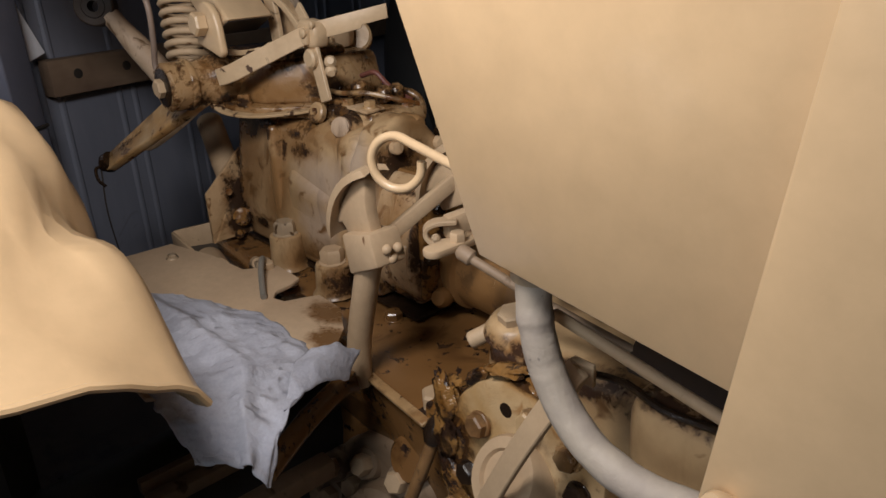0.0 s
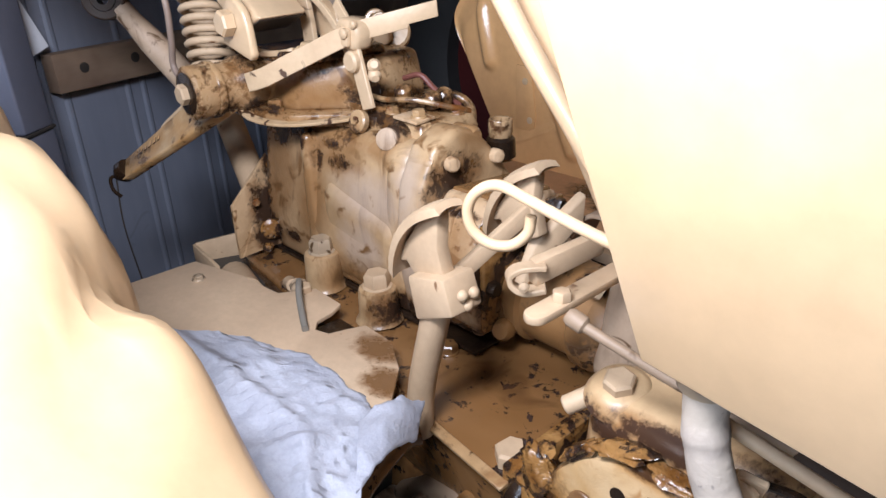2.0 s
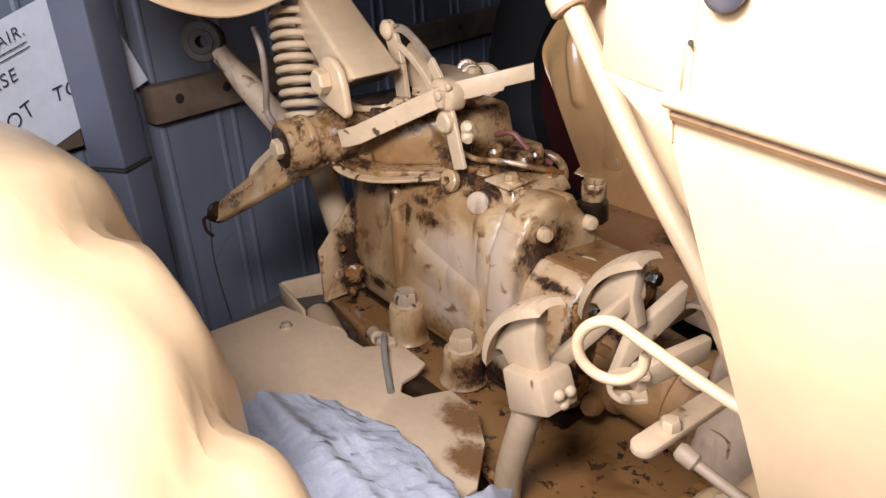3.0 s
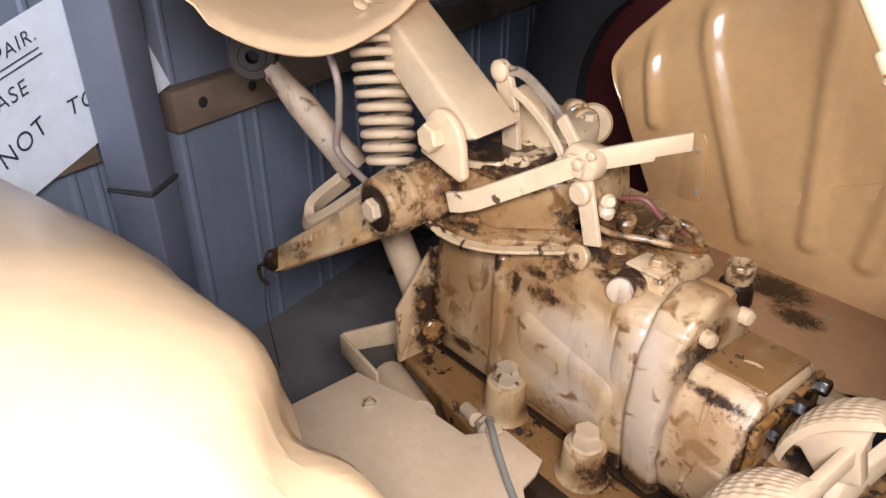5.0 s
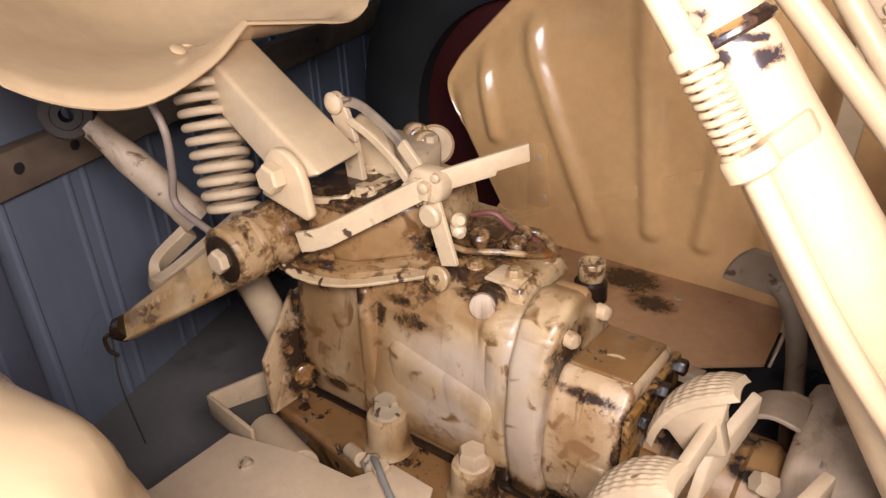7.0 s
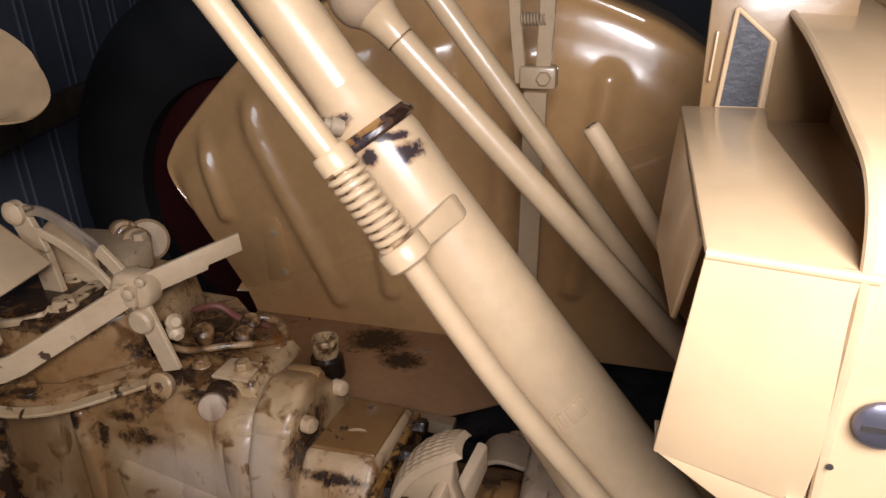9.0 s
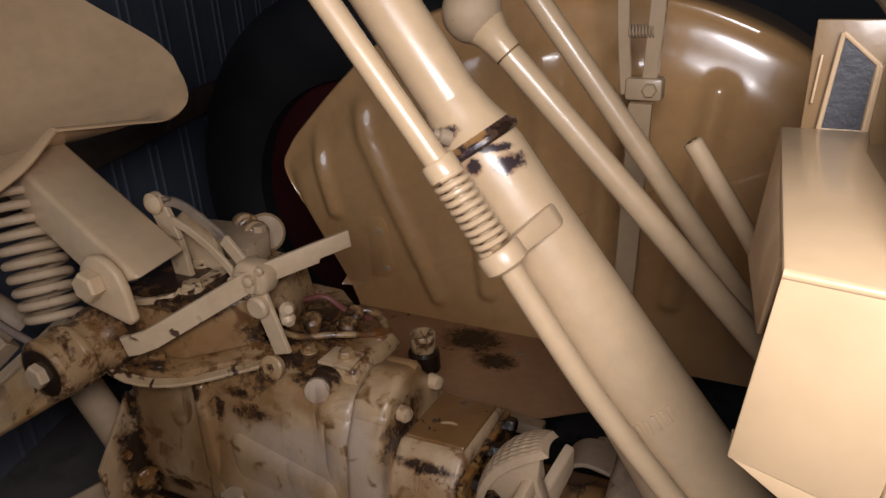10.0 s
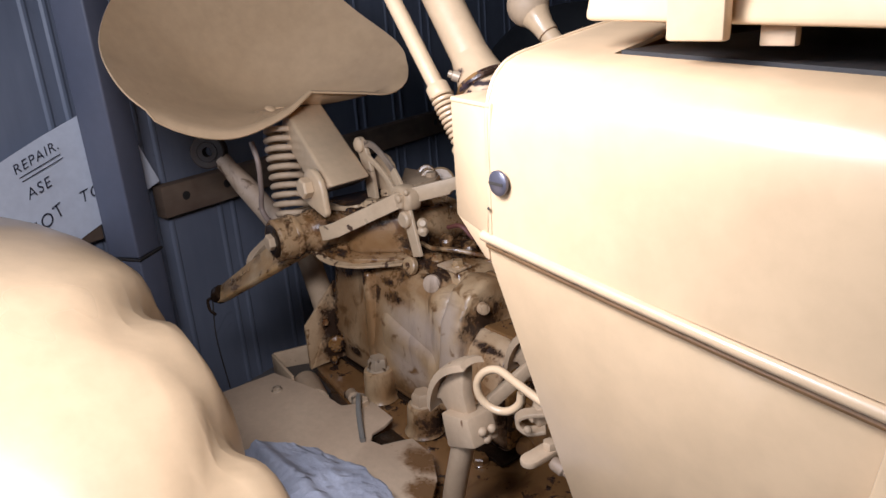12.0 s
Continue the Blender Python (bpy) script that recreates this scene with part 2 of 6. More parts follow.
    if lumps:
        h = n.new("ShaderNodeMath")
        h.operation = "MULTIPLY_ADD"
        l.new(tex_noise(n, l, 34, 4, 0.6, 0.6), h.inputs[0])
        h.inputs[1].default_value = lumps
        l.new(fine, h.inputs[2])
        fine = h.outputs[0]
    bump(n, l, b, fine, relief, depth)
    return m


CREAM, CREAM2 = (0.63, 0.446, 0.262), (0.605, 0.424, 0.245)
OIL = (0.016, 0.008, 0.004)
M_SHEET = surface("cream_gloss_paint", CREAM, CREAM2, 0.3, 40, 3, 0.04, coat=0.35, chips=(0.06, 0.04, 0.03), chip_at=(0.79, 0.8), chip_size=34)
M_COLUMN = surface("cream_column_paint", CREAM, (0.55, 0.39, 0.235), 0.36, 70, 6, 0.12, coat=0.3, chips=(0.10, 0.06, 0.04), chip_at=(0.76, 0.78), spot_core=(0.020, 0.016, 0.024), spot_halo=(0.30, 0.16, 0.08), spot_grain=90.0,
                   spots=[(0.262, -0.172, 1.136, 0.013, 0.02, 0.008), (0.240, -0.183, 1.134, 0.007, 0.02, 0.007), (0.252, -0.178, 1.146, 0.018, 0.02, 0.004), (0.222, -0.170, 1.155, 0.012, 0.02, 0.008)])
M_CREAM = surface("cream_paint", CREAM, (0.55, 0.39, 0.235), 0.36, 70, 6, 0.12, coat=0.3, chips=(0.10, 0.06, 0.04), chip_at=(0.76, 0.78))
M_DUSTY = surface("dusty_cream_paint", (0.50, 0.362, 0.228), (0.42, 0.293, 0.178), 0.6, 80, 9, 0.3, chips=(0.16, 0.08, 0.035), chip_at=(0.70, 0.745), chip_size=38)
LIFT_OIL = [(-0.20, -0.04, 0.908, 0.13, 0.13, 0.022), (-0.235, -0.125, 0.872, 0.08, 0.03, 0.020), (-0.20, -0.128, 0.836, 0.11, 0.025, 0.013), (-0.13, -0.09, 0.885, 0.05, 0.04, 0.016),
            (-0.085, -0.02, 0.85, 0.07, 0.05, 0.026), (-0.275, -0.115, 0.890, 0.06, 0.06, 0.03), (-0.265, -0.165, 0.835, 0.06, 0.03, 0.04), (-0.03, 0.02, 0.845, 0.05, 0.06, 0.024),
            (-0.265, -0.213, 0.870, 0.04, 0.02, 0.030), (-0.05, -0.045, 0.83, 0.05, 0.04, 0.016), (-0.06, 0.06, 0.83, 0.08, 0.06, 0.035)]
M_GREASY = surface("greasy_cream_paint", (0.47, 0.32, 0.175), (0.27, 0.15, 0.06), 0.28, 70, 16, 0.4, stain=(0.03, 0.014, 0.006), stain_size=44, stain_at=(0.51, 0.60), stain_where=(0.40, 0.5), chips=(0.12, 0.055, 0.018), chip_at=(0.585, 0.67), chip_size=34, spots=LIFT_OIL,
                   film=[(-0.20, -0.08, 0.86, 0.16, 0.12, 0.06), (-0.06, 0.0, 0.84, 0.10, 0.10, 0.03)], lumps=1.5)
# the pale flank and flange patches are painted sheen; the oil is real
M_CAST = surface("stained_cast_iron_paint", (0.48, 0.33, 0.183), (0.37, 0.235, 0.115), 0.36, 75, 11, 0.35, chips=(0.17, 0.085, 0.03), chip_at=(0.585, 0.70), chip_size=36,
                 streaks=((0.10, 0.048, 0.018), 26, (0.54, 0.66)),
                 spots=[(-0.302, -0.10, 0.72, 0.020, 0.07, 0.12), (-0.290, -0.10, 0.625, 0.026, 0.05, 0.05), (-0.096, -0.095, 0.815, 0.045, 0.05, 0.026), 
                        (-0.100, -0.11, 0.768, 0.050, 0.05, 0.017), (0.050, 0.06, 0.79, 0.05, 0.05, 0.04), (-0.25, -0.09, 0.785, 0.030, 0.05, 0.028), (-0.119, -0.1, 0.790, 0.032, 0.05, 0.012), (-0.150, -0.1, 0.764, 0.012, 0.05, 0.030), (-0.172, -0.1, 0.790, 0.016, 0.05, 0.016), (-0.235, -0.1, 0.62, 0.03, 0.05, 0.014), (-0.27, -0.10, 0.80, 0.07, 0.06, 0.030), (0.088, -0.05, 0.775, 0.014, 0.06, 0.04),
                        (0.045, -0.10, 0.60, 0.06, 0.06, 0.03), (-0.21, -0.1, 0.80, 0.07, 0.05, 0.026), (-0.302, -0.1, 0.66, 0.024, 0.07, 0.13), (-0.02, -0.06, 0.825, 0.05, 0.04, 0.020), (0.086, -0.10, 0.60, 0.03, 0.03, 0.014)],
                 film=[(-0.28, -0.10, 0.74, 0.09, 0.10, 0.14), (-0.12, -0.09, 0.80, 0.12, 0.07, 0.06), (-0.17, -0.1, 0.70, 0.05, 0.06, 0.10), (0.05, -0.10, 0.60, 0.08, 0.07, 0.03), (-0.06, -0.1, 0.60, 0.14, 0.05, 0.040), (0.06, 0.0, 0.82, 0.05, 0.06, 0.04), (-0.02, -0.07, 0.80, 0.04, 0.04, 0.025)], lumps=0.6,
                 pale_sheen=[(-0.03, -0.11, 0.735, 0.11, 0.08, 0.050), (0.05, -0.08, 0.77, 0.04, 0.10, 0.06), (-0.05, -0.11, 0.66, 0.07, 0.05, 0.05), (0.065, -0.10, 0.69, 0.04, 0.06, 0.10)])
M_WORNBOX = surface("scraped_cream_paint", (0.52, 0.37, 0.23), (0.40, 0.255, 0.13), 0.45, 60, 20, 0.5, stain=(0.05, 0.028, 0.018), stain_size=60, stain_at=(0.57, 0.63), stain_where=(0.44, 0.54), chips=(0.20, 0.10, 0.04), chip_at=(0.57, 0.64), chip_size=30, lumps=3.0, film=[(0.13, -0.08, 0.70, 0.05, 0.06, 0.06)],
                    spots=[(0.125, -0.07, 0.752, 0.05, 0.03, 0.006), (0.17, -0.08, 0.70, 0.010, 0.08, 0.09), (0.13, -0.10, 0.61, 0.08, 0.04, 0.014)], spot_grain=80.0)
M_OILY = surface("oil_soaked_casting", (0.155, 0.072, 0.022), (0.225, 0.115, 0.043), 0.22, 60, 6, 0.25, stain=(0.012, 0.007, 0.005), stain_size=44, stain_at=(0.565, 0.59), stain_rough=0.14, stain_where=(0.41, 0.48), coat=0.3, chips=(0.065, 0.028, 0.009), chip_at=(0.58, 0.74), chip_size=14)
M_RUSTOIL = surface("rusty_oily_paint", (0.54, 0.40, 0.235), (0.34, 0.17, 0.045), 0.36, 70, 14, 0.45, stain=(0.02, 0.008, 0.003), stain_size=21, stain_at=(0.49, 0.55), stain_where=(0.42, 0.55))
M_BARE = surface("worn_bolt_steel", (0.32, 0.25, 0.18), (0.46, 0.35, 0.23), 0.38, 90, 30, 0.3, metal=0.15, chips=(0.08, 0.045, 0.02), chip_at=(0.58, 0.66), chip_size=60)
# real black grease, also the black painted for shaded holes
M_BLACKOIL_AND_SHADE = surface("black_grease_and_shade", (0.012, 0.008, 0.006), (0.03, 0.016, 0.008), 0.22, 80, 16, 0.6)
M_WALL = surface("blue_grey_sheet_steel", (0.225, 0.245, 0.305), (0.165, 0.182, 0.235), 0.42, 30, 3, 0.08, stretch=(1, 1, 0.15), chips=(0.09, 0.085, 0.095), chip_at=(0.7, 0.78), chip_size=9)
M_POST = surface("blue_grey_post_paint", (0.12, 0.13, 0.175), (0.17, 0.17, 0.21), 0.38, 45, 4, 0.15, chips=(0.3, 0.3, 0.32), chip_at=(0.74, 0.77))
M_WOOD = surface("rough_sawn_timber", (0.25, 0.17, 0.11), (0.14, 0.09, 0.06), 0.8, 35, 7, 0.5, stretch=(1, 0.12, 1.5), chips=(0.04, 0.025, 0.02), chip_at=(0.72, 0.76), chip_size=14)
M_PAPER = surface("white_paper", (0.74, 0.75, 0.8), (0.7, 0.71, 0.77), 0.8, 40, 3, 0.05)
M_INK = surface("marker_ink", (0.02, 0.02, 0.035), (0.03, 0.03, 0.05), 0.6, 40, 5, 0.0)
M_RAG = surface("grey_blue_cloth", (0.42, 0.43, 0.49), (0.33, 0.34, 0.40), 0.95, 260, 14, 0.7, depth=0.0015)
M_HOSE = surface("dirty_white_hose", (0.50, 0.43, 0.345), (0.36, 0.305, 0.265), 0.6, 60, 22, 0.5, chips=(0.10, 0.085, 0.095), chip_at=(0.66, 0.74), chip_size=60, lumps=1.5)
M_RUBBER = surface("black_tyre_rubber", (0.012, 0.012, 0.013), (0.02, 0.02, 0.02), 0.55, 80, 6, 0.3)
M_RED = surface("dark_red_rim", (0.07, 0.008, 0.008), (0.05, 0.006, 0.006), 0.45, 60, 5, 0.1)
M_FLOOR = surface("dirty_concrete", (0.13, 0.115, 0.11), (0.20, 0.175, 0.165), 0.85, 45, 3, 0.5, stain=(0.02, 0.017, 0.015), stain_size=5)
M_SHED = surface("dark_shed_lining", (0.05, 0.052, 0.058), (0.07, 0.07, 0.078), 0.7, 20, 2, 0.1)
# real dark metal, also the colour painted for shade in gaps and holes
M_DARK = surface("dark_steel_and_shade", (0.03, 0.027, 0.025), (0.05, 0.042, 0.036), 0.5, 50, 8, 0.3)
M_SLATE = surface("slate_grey_mesh", (0.03, 0.031, 0.036), (0.06, 0.06, 0.066), 0.5, 130, 10, 0.6)
M_SCREW = surface("blued_screw_head", (0.10, 0.095, 0.12), (0.16, 0.15, 0.18), 0.35, 80, 20, 0.2, metal=0.6)
M_WIRE = surface("grey_cable", (0.15, 0.14, 0.12), (0.24, 0.22, 0.19), 0.5, 90, 20, 0.2)
# real rust, also the brown of the shadow strip below the bonnet seam
M_RUST_AND_SHADE = surface("rusty_rod_and_seam_shade", (0.16, 0.08, 0.03), (0.28, 0.15, 0.06), 0.5, 90, 22, 0.5, stain=OIL, stain_size=20)
M_PIPE = surface("reddish_cable", (0.13, 0.035, 0.03), (0.2, 0.08, 0.05), 0.5, 70, 20, 0.3)
M_BEIGE_CABLE = surface("pinkish_beige_cable", (0.30, 0.21, 0.16), (0.19, 0.14, 0.11), 0.55, 60, 16, 0.2)

M_BURNT = surface("burnt_oily_paint", (0.44, 0.29, 0.15), (0.24, 0.125, 0.04), 0.4, 60, 12, 0.4, lumps=3.0, stain=(0.022, 0.009, 0.004), stain_size=24, stain_at=(0.47, 0.54), stain_where=(0.38, 0.5), chips=(0.16, 0.06, 0.015), chip_at=(0.56, 0.66), chip_size=24)
M_FLANK = surface("flank_cream_paint", (0.53, 0.365, 0.20), (0.41, 0.265, 0.13), 0.42, 60, 9, 0.3, chips=(0.16, 0.08, 0.03), chip_at=(0.66, 0.73), chip_size=26, streaks=((0.15, 0.07, 0.022), 18, (0.55, 0.70)),
                  spot_core=(0.030, 0.014, 0.010), spot_halo=(0.24, 0.115, 0.035),
                  spots=[(0.435, -0.215, 0.700, 0.06, 0.03, 0.020), (0.62, -0.26, 0.752, 0.08, 0.03, 0.012), (0.74, -0.262, 0.747, 0.10, 0.03, 0.008), (0.88, -0.262, 0.744, 0.10, 0.03, 0.008), (0.56, -0.24, 0.735, 0.05, 0.04, 0.03),
                         (0.40, -0.22, 0.64, 0.04, 0.04, 0.09), (0.50, -0.225, 0.715, 0.10, 0.02, 0.016), (0.47, -0.23, 0.742, 0.05, 0.03, 0.012)])
M_FLANGE = surface("rusty_flange_paint", (0.50, 0.365, 0.215), (0.38, 0.225, 0.085), 0.36, 70, 14, 0.45, stain=(0.06, 0.024, 0.007), stain_size=30, stain_at=(0.56, 0.66), stain_where=(0.40, 0.5), chips=(0.24, 0.11, 0.03), chip_at=(0.58, 0.68), chip_size=34, lumps=2.0,
                   spot_core=(0.032, 0.013, 0.006), spot_halo=(0.29, 0.135, 0.03), spot_grain=26.0,
                   spots=[(0.400, -0.25, 0.60, 0.045, 0.04, 0.10), (0.440, -0.25, 0.640, 0.020, 0.03, 0.016), (0.553, -0.25, 0.620, 0.016, 0.03, 0.04), (0.48, -0.25, 0.702, 0.10, 0.04, 0.012), (0.582, -0.25, 0.56, 0.02, 0.04, 0.10),
                          (0.43, -0.25, 0.52, 0.06, 0.04, 0.05), (0.541, -0.25, 0.661, 0.016, 0.03, 0.012)])
M_COLLAR = surface("rusty_collar", (0.20, 0.085, 0.02), (0.32, 0.17, 0.06), 0.4, 60, 16, 0.4, stain=(0.015, 0.01, 0.012), stain_size=30, stain_at=(0.46, 0.52), stain_where=(0.3, 0.4), spots=[(0.262, -0.165, 1.145, 0.02, 0.04, 0.04)])
M_PLATE = surface("oil_flecked_plate_paint", (0.58, 0.335, 0.175), (0.47, 0.26, 0.13), 0.4, 70, 7, 0.2, chips=(0.10, 0.05, 0.02), chip_at=(0.70, 0.74), chip_size=26,
                  spots=[(-0.03, 0.42, 0.594, 0.075, 0.05, 0.03), (0.03, 0.37, 0.594, 0.05, 0.03, 0.03)], spot_grain=80.0)
M_CRUST = surface("caked_rusty_oil", (0.15, 0.06, 0.012), (0.32, 0.17, 0.055), 0.2, 70, 40, 0.6, stain=(0.010, 0.005, 0.003), stain_size=42, stain_at=(0.47, 0.53), stain_where=(0.35, 0.45), coat=0.4, lumps=7.0)
# far fender's copy of the cream gloss, warm bounced light put into its colour
M_FENDER = surface("bounce_warmed_cream_gloss_paint", (0.76, 0.435, 0.186), (0.70, 0.39, 0.16), 0.22, 40, 3, 0.04, coat=0.8, chips=(0.06, 0.04, 0.03), chip_at=(0.79, 0.8), chip_size=34)
M_LID = surface("flaking_oily_lid", (0.17, 0.082, 0.026), (0.235, 0.125, 0.05), 0.25, 60, 12, 0.4, stain=(0.014, 0.008, 0.006), stain_size=50, stain_at=(0.60, 0.64), stain_where=(0.42, 0.5), coat=0.2, chips=(0.50, 0.35, 0.20), chip_at=(0.655, 0.675), chip_size=26, lumps=2.5)
M_QUAD = surface("worn_grey_quadrant", (0.13, 0.10, 0.085), (0.36, 0.27, 0.18), 0.4, 70, 25, 0.3, chips=(0.08, 0.05, 0.03), chip_at=(0.6, 0.68), chip_size=40)
M_GUSSET = surface("oil_streaked_gusset", (0.46, 0.315, 0.18), (0.34, 0.21, 0.10), 0.42, 70, 14, 0.4, chips=(0.14, 0.065, 0.02), chip_at=(0.62, 0.69), chip_size=30, lumps=1.5,
                   spots=[(-0.30, -0.10, 0.66, 0.025, 0.035, 0.08), (-0.295, -0.11, 0.61, 0.03, 0.03, 0.03), (-0.315, -0.075, 0.72, 0.02, 0.02, 0.04)])
M_DIRT = surface("dirty_dusty_casting", (0.30, 0.215, 0.145), (0.20, 0.13, 0.075), 0.6, 70, 10, 0.4, chips=(0.08, 0.04, 0.015), chip_at=(0.64, 0.70), chip_size=30)
M_HOUSING = surface("dusty_linkage_casting", (0.46, 0.335, 0.23), (0.34, 0.235, 0.15), 0.6, 70, 12, 0.4, chips=(0.10, 0.05, 0.02), chip_at=(0.62, 0.70), chip_size=34, streaks=((0.12, 0.065, 0.03), 26, (0.52, 0.66)))
# dash inside the bonnet: cream darkened in colour for the shade there
M_DASH = surface("shaded_ochre_dash", (0.30, 0.19, 0.09), (0.24, 0.145, 0.065), 0.35, 50, 8, 0.2, coat=0.3)
# dark iron of the link eye, also painted shade for the hood cavity
M_EYE = surface("dark_iron_and_recess_shade", (0.024, 0.014, 0.009), (0.05, 0.028, 0.016), 0.75, 60, 12, 0.4)
M_SEAT = surface("cream_seat_enamel", (0.68, 0.465, 0.27), (0.62, 0.41, 0.225), 0.18, 40, 3, 0.04, coat=0.8, chips=(0.08, 0.05, 0.035), chip_at=(0.775, 0.785), chip_size=30)
M_LEVER = surface("chipped_cream_lever_paint", (0.57, 0.42, 0.265), (0.49, 0.345, 0.205), 0.48, 80, 14, 0.35, chips=(0.07, 0.035, 0.018), chip_at=(0.655, 0.70), chip_size=42,
                  stain=(0.09, 0.045, 0.02), stain_size=60, stain_at=(0.70, 0.74))
M_LIP = surface("grimy_flaked_lip", (0.54, 0.395, 0.245), (0.40, 0.26, 0.13), 0.45, 80, 20, 0.5, chips=(0.05, 0.022, 0.010), chip_at=(0.57, 0.63), chip_size=48)
M_DECK = surface("dusty_cream_plate_paint", (0.58, 0.43, 0.285), (0.50, 0.36, 0.235), 0.55, 80, 6, 0.25, chips=(0.20, 0.11, 0.05), chip_at=(0.70, 0.75), chip_size=30, spots=[(0.10, -0.19, 0.606, 0.05, 0.03, 0.02), (0.16, -0.225, 0.606, 0.04, 0.03, 0.02)], spot_grain=90.0, spot_core=(0.16, 0.08, 0.03))
M_SMEAR = surface("oil_smeared_ochre_casting", (0.22, 0.105, 0.034), (0.30, 0.16, 0.06), 0.42, 60, 10, 0.2, stain=(0.012, 0.008, 0.007), stain_size=22, stain_at=(0.54, 0.59),
                  spots=[(0.268, -0.030, 0.70, 0.012, 0.034, 0.02), (0.283, -0.030, 0.70, 0.034, 0.010, 0.02), (0.22, 0.01, 0.705, 0.05, 0.03, 0.014)], spot_grain=40.0, spot_core=(0.010, 0.009, 0.010), spot_halo=(0.12, 0.055, 0.02))
# ---- the shed ----
GROUND = 0.22
WALL_N = V(1, 0.3, 0).normalized()
WALL_T = V(-0.3, 1, 0).normalized()
WALL_O = V(-0.95, -0.2, 0)


def on_wall(s, z, out=0.0):
    """A place s metres along the rear wall from beside the post, z high, out from its face."""
    p = WALL_O + WALL_T * s + WALL_N * out
    return V(p.x, p.y, z)


def build_shed():
    bm = block(-4.5, 6, -6, 5, GROUND - 0.1, GROUND, 0)
    tagged(part("ground", bm, M_FLOOR), "dusty dark concrete floor of the shed", "floor", kind="structure")
    # rear wall of ribbed sheet steel
    pts, s = [], -3.0
    while s < 4.2:
        for ds, o in ((0, 0), (0.118, 0), (0.124, 0.0035), (0.130, 0.0035), (0.136, 0), (0.160, 0), (0.166, 0.0035), (0.172, 0.0035), (0.178, 0)):
            pts.append((s + ds, o))
        s += 0.19
    rows = [[on_wall(a, z, o) for a, o in pts] for z in (GROUND, 1.0, 1.8, 2.7)]
    tagged(part("wall_rear", sheet(rows, 0.002), M_WALL, smooth=20), "blue-grey ribbed sheet steel shed wall", "wall", kind="structure")
    back = hexa([on_wall(-3, GROUND, -0.02), on_wall(4.2, GROUND, -0.02), on_wall(4.2, GROUND, -0.06), on_wall(-3, GROUND, -0.06)],
                [on_wall(-3, 2.7, -0.02), on_wall(4.2, 2.7, -0.02), on_wall(4.2, 2.7, -0.06), on_wall(-3, 2.7, -0.06)], 0)
    tagged(part("wall_rear_lining", back, M_SHED), "dark lining behind the steel sheets", "wall", kind="structure")
    for nm, b in (("wall_left", (-2.6, 5, 3.2, 3.3)), ("wall_front", (4.9, 5, -3.4, 3.2)), ("wall_right", (-1.0, 5, -3.5, -3.4))):
        tagged(part(nm, block(*b, GROUND, 2.7, 0), M_SHED), "plain dark shed wall", "wall", kind="structure")
    tagged(part("ceiling", block(-2.6, 5, -3.5, 3.3, 2.7, 2.75, 0), M_SHED), "dark shed roof lining", "ceiling", kind="structure")


def build_post():
    a = radians(38)
    n, t = V(math.cos(a), math.sin(a), 0), V(-math.sin(a), math.cos(a), 0)
    c, s = V(-0.762, -0.318, 0), 0.078
    post = thing("steel_post", "blue-grey painted square steel post with a welded joint", "post")

    def tubes(z0, z1, g):
        q = [c + n * g - t * g, c + n * g + t * (s + g), c - n * (s + g) + t * (s + g), c - n * (s + g) - t * g]
        return hexa([V(p.x, p.y, z0) for p in q], [V(p.x, p.y, z1) for p in q], 0.005, 3)
    part("upper_post", tubes(0.735, 2.7, 0), M_POST, post)
    part("lower_post", tubes(GROUND, 0.733, 0.001), M_POST, post)
    q = [c - n * s, c, c + t * s]
    bead = tube([V(q[0].x, q[0].y, 0.735) - t * 0.002, V(c.x, c.y, 0.732) + (n - t) * 0.002, V(q[2].x, q[2].y, 0.735) + n * 0.002], 0.004, 8, 1)
    part("weld_bead", bead, M_DARK, post, "dark rough weld bead")


def build_rail():
    z0, z1 = 0.772, 0.850
    p = [(-0.02, 0.006), (1.9, 0.006), (1.9, 0.045), (-0.02, 0.045)]
    bm = hexa([on_wall(s, z0, o) for s, o in p], [on_wall(s, z1, o) for s, o in p], 0.003)
    rail = thing("wall_rail", "brown rough-sawn timber rail fixed across the steel wall", "timber rail")
    part("board", bm, M_WOOD, rail)
    p = [(-1.6, 0.006), (-0.18, 0.006), (-0.18, 0.045), (-1.6, 0.045)]
    part("board", hexa([on_wall(s, z0, o) for s, o in p], [on_wall(s, z1, o) for s, o in p], 0.003), M_WOOD, rail)
    for s in (0.045, 0.17, 1.1):
        part("knot", lathe(on_wall(s, 0.815, 0.0445), WALL_N, [(0, 0.011), (0.001, 0.011), (0.0016, 0.008)], 14), M_DARK, rail, "dark knot in the timber")


